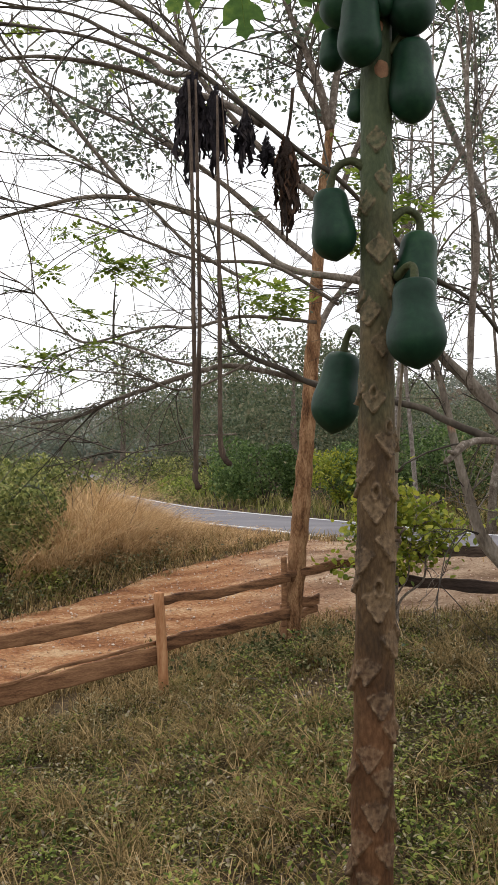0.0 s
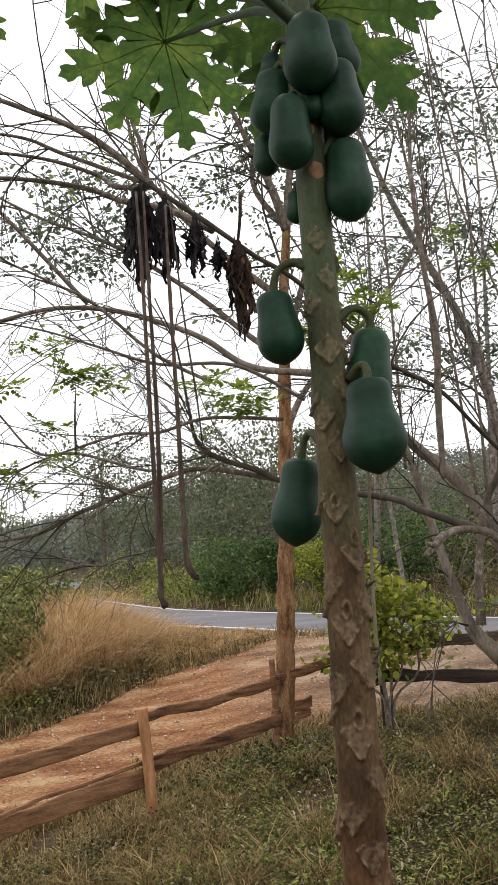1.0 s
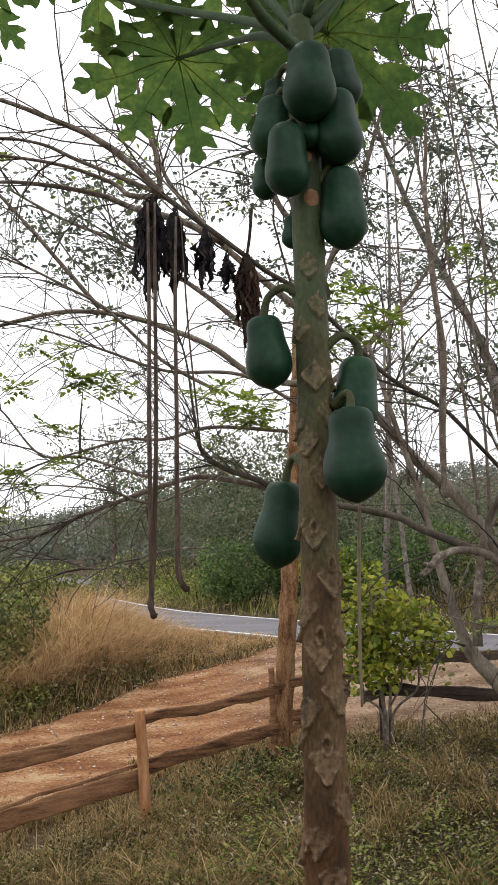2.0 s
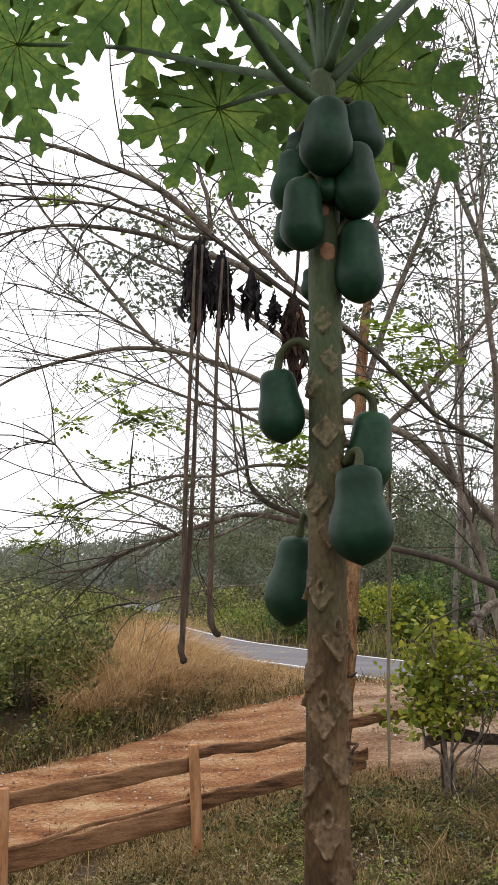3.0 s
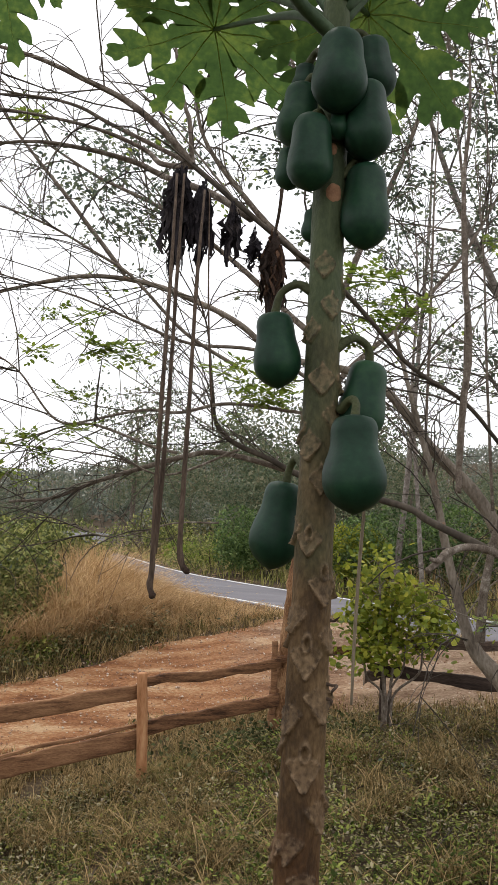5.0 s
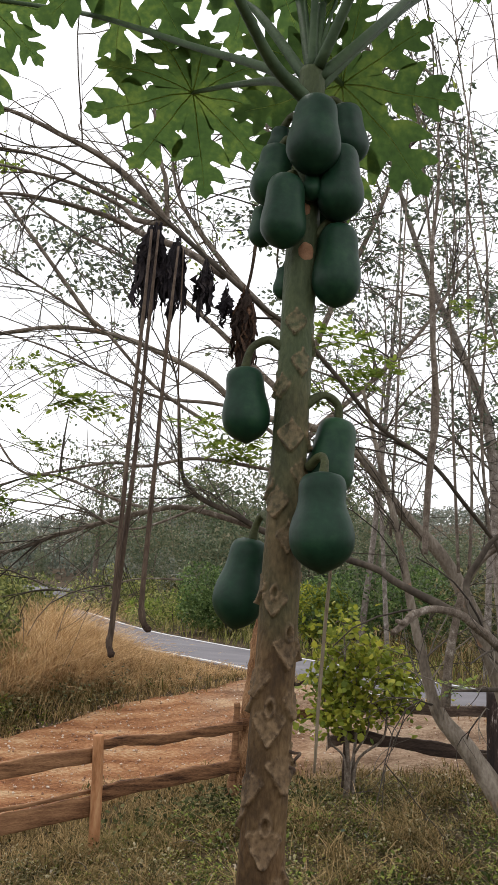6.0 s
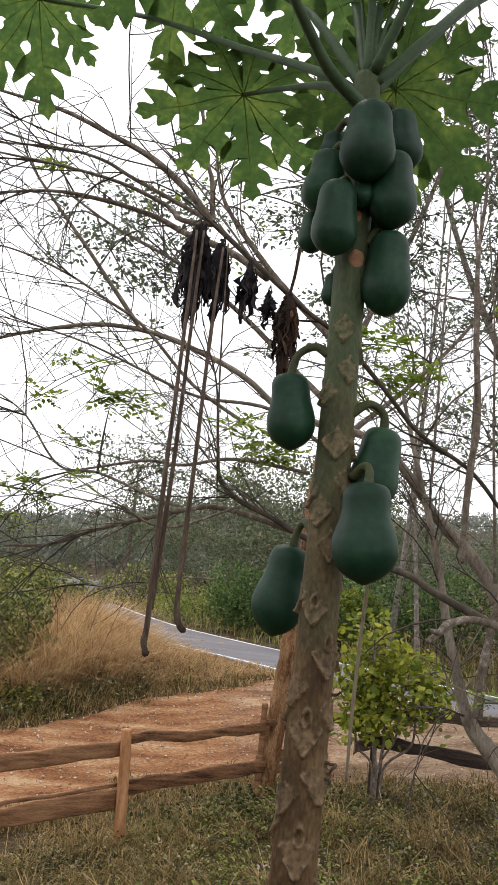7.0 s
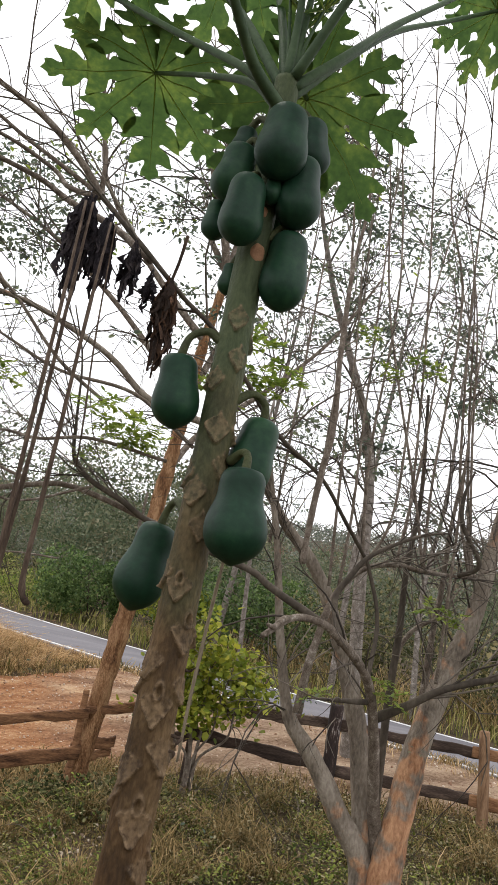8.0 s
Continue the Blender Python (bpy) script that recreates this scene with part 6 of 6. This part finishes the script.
weed_bed("weeds", 4300, NEAR, weedy, 18, 0.065, 0.01, 0.2, (0.013, 0.034), M_WEED, "low broad-leaved green weeds")
weed_bed("leafy_weeds", 1300, NEAR, lush, 42, 0.085, 0.03, 0.36, (0.016, 0.046), M_LUSH, "taller green leafy weeds", 0.5)
weed_bed("dull_weeds", 2400, NEAR, lambda x, y: y < fence_y(x) + 0.5 and noise.noise((x * 0.8, y * 0.8, 45)) > (-0.05 if x < 0.9 else -0.7), 24, 0.08, 0.01, 0.24, (0.014, 0.04), M_DULLWEED, "greyish green and browning weeds", 0.55)
weed_bed("weed_clumps", 95, NEAR, lambda x, y: y < fence_y(x) - 0.25 and noise.noise((x * 0.5, y * 0.5, 27)) > -0.2, 190, 0.13, 0.04, 0.42, (0.018, 0.048), M_LUSH, "bushy clumps of green weeds", 0.5)
weed_bed("brown_clumps", 120, NEAR, lambda x, y: y < fence_y(x) - 0.1, 170, 0.13, 0.03, 0.36, (0.014, 0.04), M_DULLWEED, "bushy clumps of browning weeds", 0.45)
t = scatter(130, *NEAR, lambda x, y: y < fence_y(x) + 0.05)
p = np.repeat(t, 130, axis=0)
p[:, :2] += GR.normal(scale=0.07, size=(len(p), 2))
hs = np.repeat(GR.uniform(0.25, 0.5, len(t)), 130) * GR.uniform(0.5, 1.15, len(p))
setting("grass_clumps", blade_mesh("grass_clumps", p, hs, 0.007, M_SCRUB, GR, 1.5), "larger arching clumps of dry grass", "stuff")
weed_bed("far_weeds", 900, (-6, 8, -2, 3.6), weedy, 10, 0.08, 0.02, 0.2, (0.04, 0.08), M_WEED, "low broad-leaved green weeds close to the house")
p = scatter(9000, *NEAR, lambda x, y: y < fence_y(x) + 0.4 and noise.noise((x * 1.1, y * 1.1, 71)) > -0.25)
setting("leaf_litter", leaf_mesh("leaf_litter", p + np.array((0, 0, 0.035)), GR.uniform(0.025, 0.06, len(p)), M_LITTER, GR, 0.6, None, 0.75, 0.2, True), "brown and grey fallen leaves", "stuff")
h = Heap()
for q in scatter(170, *NEAR, lambda x, y: y < fence_y(x)):
    a, long = GR.uniform(0, 3.14), GR.uniform(0.15, 0.6)
    d = np.array((math.cos(a), math.sin(a), 0.05)) * long
    h.add(*tube(smooth_line([q + np.array((0, 0, 0.06)), q + d * 0.5 + np.array((0, 0, 0.11)), q + d + np.array((0, 0, 0.07))], 3), [0.006, 0.005, 0.003], 4))
setting("fallen_twigs", h.mesh("fallen_twigs", M_TWIG), "thin dead twigs lying in the weeds", "stuff")
p = scatter(15000, -5, 1.2, 5, 11, lambda x, y: fence_y(x) - 0.1 < y < track_near(x) + 0.1 + 0.5 * noise.noise((x * 2, y * 2, 14)) and noise.noise((x * 1.8, y * 1.8, 13)) > -0.3)
p = np.repeat(p, 5, axis=0) + GR.normal(scale=(0.05, 0.05, 0), size=(len(p) * 5, 3))
setting("dry_strip", blade_mesh("dry_strip", p, GR.uniform(0.05, 0.2, len(p)), 0.009, M_SCRUB, GR, 1.1), "short dry straw-coloured grass behind the fence", "stuff")
# creeper leaves round the foot of the fence tree
k = 2200
c = np.array((0.42, 8.55, 0.3)) + GR.normal(scale=(0.5, 0.3, 0.0), size=(k, 3))
c[:, 2] = [ground_z(x, y) for x, y in c[:, :2]]
c[:, 2] += 0.02 + GR.uniform(0, 0.2, k) * (0.4 + GR.random(k))
setting("creeper", leaf_mesh("creeper", c, GR.uniform(0.03, 0.065, k), M_CREEPER, GR, 0.75, None, 0.35, 0.1, True), "dark leafy creeper round a tree foot", "stuff")


def golden(x, y):
    return y > track_far(x) + 0.25 + 0.9 * ease((-0.9 - x) / 1.2) and x > -3.7 + 0.5 * noise.noise((x, y, 8)) and road_dist(x, y) < -ROAD_HALF - 0.35


heads = []
t = scatter(2700, -4.6, 1.2, 11.8, 19.5, golden)
tall = np.array([0.22 + 1.35 * ease((-0.3 - a) / 2.7) * ease((b - track_far(a)) / 1.7) * (0.3 + 0.7 * ease((-road_dist(a, b) - ROAD_HALF - 0.4) / 1.8)) * (0.85 + 0.8 * noise.noise((a * 1.5, b * 1.5, 3))) for a, b, c in t]) * GR.uniform(0.7, 1.2, len(t))
p = np.repeat(t, 18, axis=0)
p[:, :2] += GR.normal(scale=0.05, size=(len(p), 2))
setting("golden_grass", blade_mesh("golden_grass", p, np.repeat(tall, 18) * GR.uniform(0.5, 1.2, len(p)), 0.008, M_GOLD, GR, 1.2, np.repeat(np.stack([GR.normal(0.2, 0.45, len(t)), GR.normal(-0.15, 0.4, len(t)), np.zeros(len(t))], 1), 18, axis=0), heads), "tall dry golden grass bending over", "stuff")
ends, way = heads[0]
way = way / (np.linalg.norm(way, axis=1)[:, None] + 1e-9)
pick = GR.random(len(ends)) < 0.2
setting("grass_heads", leaf_mesh("grass_heads", ends[pick] - way[pick] * 0.1, GR.uniform(0.08, 0.17, int(pick.sum())), M_SEED, GR, 0.07, way[pick] * 2.5 + np.array((0, 0, 0.6)), 0.1, 0.03), "pale feathery seed heads of dry grass", "stuff")
p = scatter(7000, -6.5, -0.4, 9.4, 15, lambda x, y: track_far(x) + 0.1 < y < track_far(x) + 1.7)
setting("dry_scrub", blade_mesh("dry_scrub", p, GR.uniform(0.15, 0.5, len(p)), 0.012, M_SCRUB, GR, 1.2), "dry brownish and green scrub grass", "stuff")
weed_bed("track_weeds", 900, (-6.5, -0.6, 9.2, 14.5), lambda x, y: track_far(x) + 0.05 < y < track_far(x) + 1.5 - 0.9 * ease((x + 2.2) / 1.4), 22, 0.14, 0.03, 0.45, (0.035, 0.075), M_DULL, "low dull green weeds along the track")
weed_bed("bank_weeds", 260, (-4.5, -0.8, 10.2, 14), lambda x, y: track_far(x) + 0.05 < y < track_far(x) + 0.7 and noise.noise((x * 1.2, y * 1.2, 91)) > 0.1, 26, 0.13, 0.03, 0.4, (0.05, 0.1), M_WEED, "green leafy weeds at the foot of the bank")
p = scatter(6000, -9, 2, 9, 15, lambda x, y: track_far(x) < y < track_far(x) + (1.1 if x < -1.8 else 0.3))
setting("verge_grass", blade_mesh("verge_grass", p, GR.uniform(0.12, 0.4, len(p)), 0.014, M_GRASS, GR, 0.9), "mixed green grass along the track", "stuff")
p = scatter(26000, -8, 16, 9, 34, lambda x, y: ROAD_HALF + 0.25 < road_dist(x, y) < ROAD_HALF + 4.5)
setting("far_verge", blade_mesh("far_verge", p, GR.uniform(0.15, 0.6, len(p)), 0.022, M_VERGE, GR, 0.9), "green and straw-coloured grass beyond the road", "stuff")
p = scatter(15000, 2, 16, 8, 24, lambda x, y: ROAD_HALF + 0.8 < road_dist(x, y) < ROAD_HALF + 4 and noise.noise((x * 0.6, y * 0.6, 23)) > 0.0)
setting("roadside_straw", blade_mesh("roadside_straw", p, GR.uniform(0.4, 1.3, len(p)), 0.018, M_SCRUB, GR, 1.1), "tall brownish dry grass beyond the road", "stuff")
p = scatter(9000, 0.3, 9, 8.6, 15, lambda x, y: (-ROAD_HALF - 0.55 < road_dist(x, y) < -ROAD_HALF - 0.08) or (x > 4.5 and track_near(x) - 0.6 < y < track_near(x) + 0.5))
setting("road_verge", blade_mesh("road_verge", p, GR.uniform(0.08, 0.25, len(p)), 0.012, M_GOLD, GR, 0.8), "dry grass along the road edge", "stuff")

p = scatter(16000, -8, 6.5, 7.5, 15, lambda x, y: min(abs(y - track_far(x) - 0.05), abs(y - track_near(x))) < 0.33 + 0.4 * noise.noise((x * 1.5, y * 1.5, 17)))
p = np.repeat(p, 5, axis=0) + GR.normal(scale=(0.05, 0.05, 0), size=(len(p) * 5, 3))
setting("track_edge_grass", blade_mesh("track_edge_grass", p + np.array((0, 0, 0.02)), GR.uniform(0.05, 0.2, len(p)), 0.011, M_SCRUB, GR, 1.1), "short ragged dry grass along both edges of the track", "stuff")

# pebbles on the track
h = Heap()
for q in scatter(15000, -6, 6.5, 7.4, 14.6, lambda x, y: track_near(x) < y < track_far(x)):
    s = 0.006 + 0.02 * GR.random() ** 4
    o = [np.array(d) * s * GR.uniform(0.6, 1.2) + q + np.array((0, 0, 0.058)) for d in ((1, 0, 0), (0, 1, 0), (-1, 0, 0), (0, -1, 0), (0, 0, 0.8), (0, 0, -0.8))]
    h.add(o, [(0, 1, 4), (1, 2, 4), (2, 3, 4), (3, 0, 4), (1, 0, 5), (2, 1, 5), (3, 2, 5), (0, 3, 5)])
setting("pebbles", h.mesh("pebbles", M_STONE, False), "loose pale stones on the dirt", "stuff")
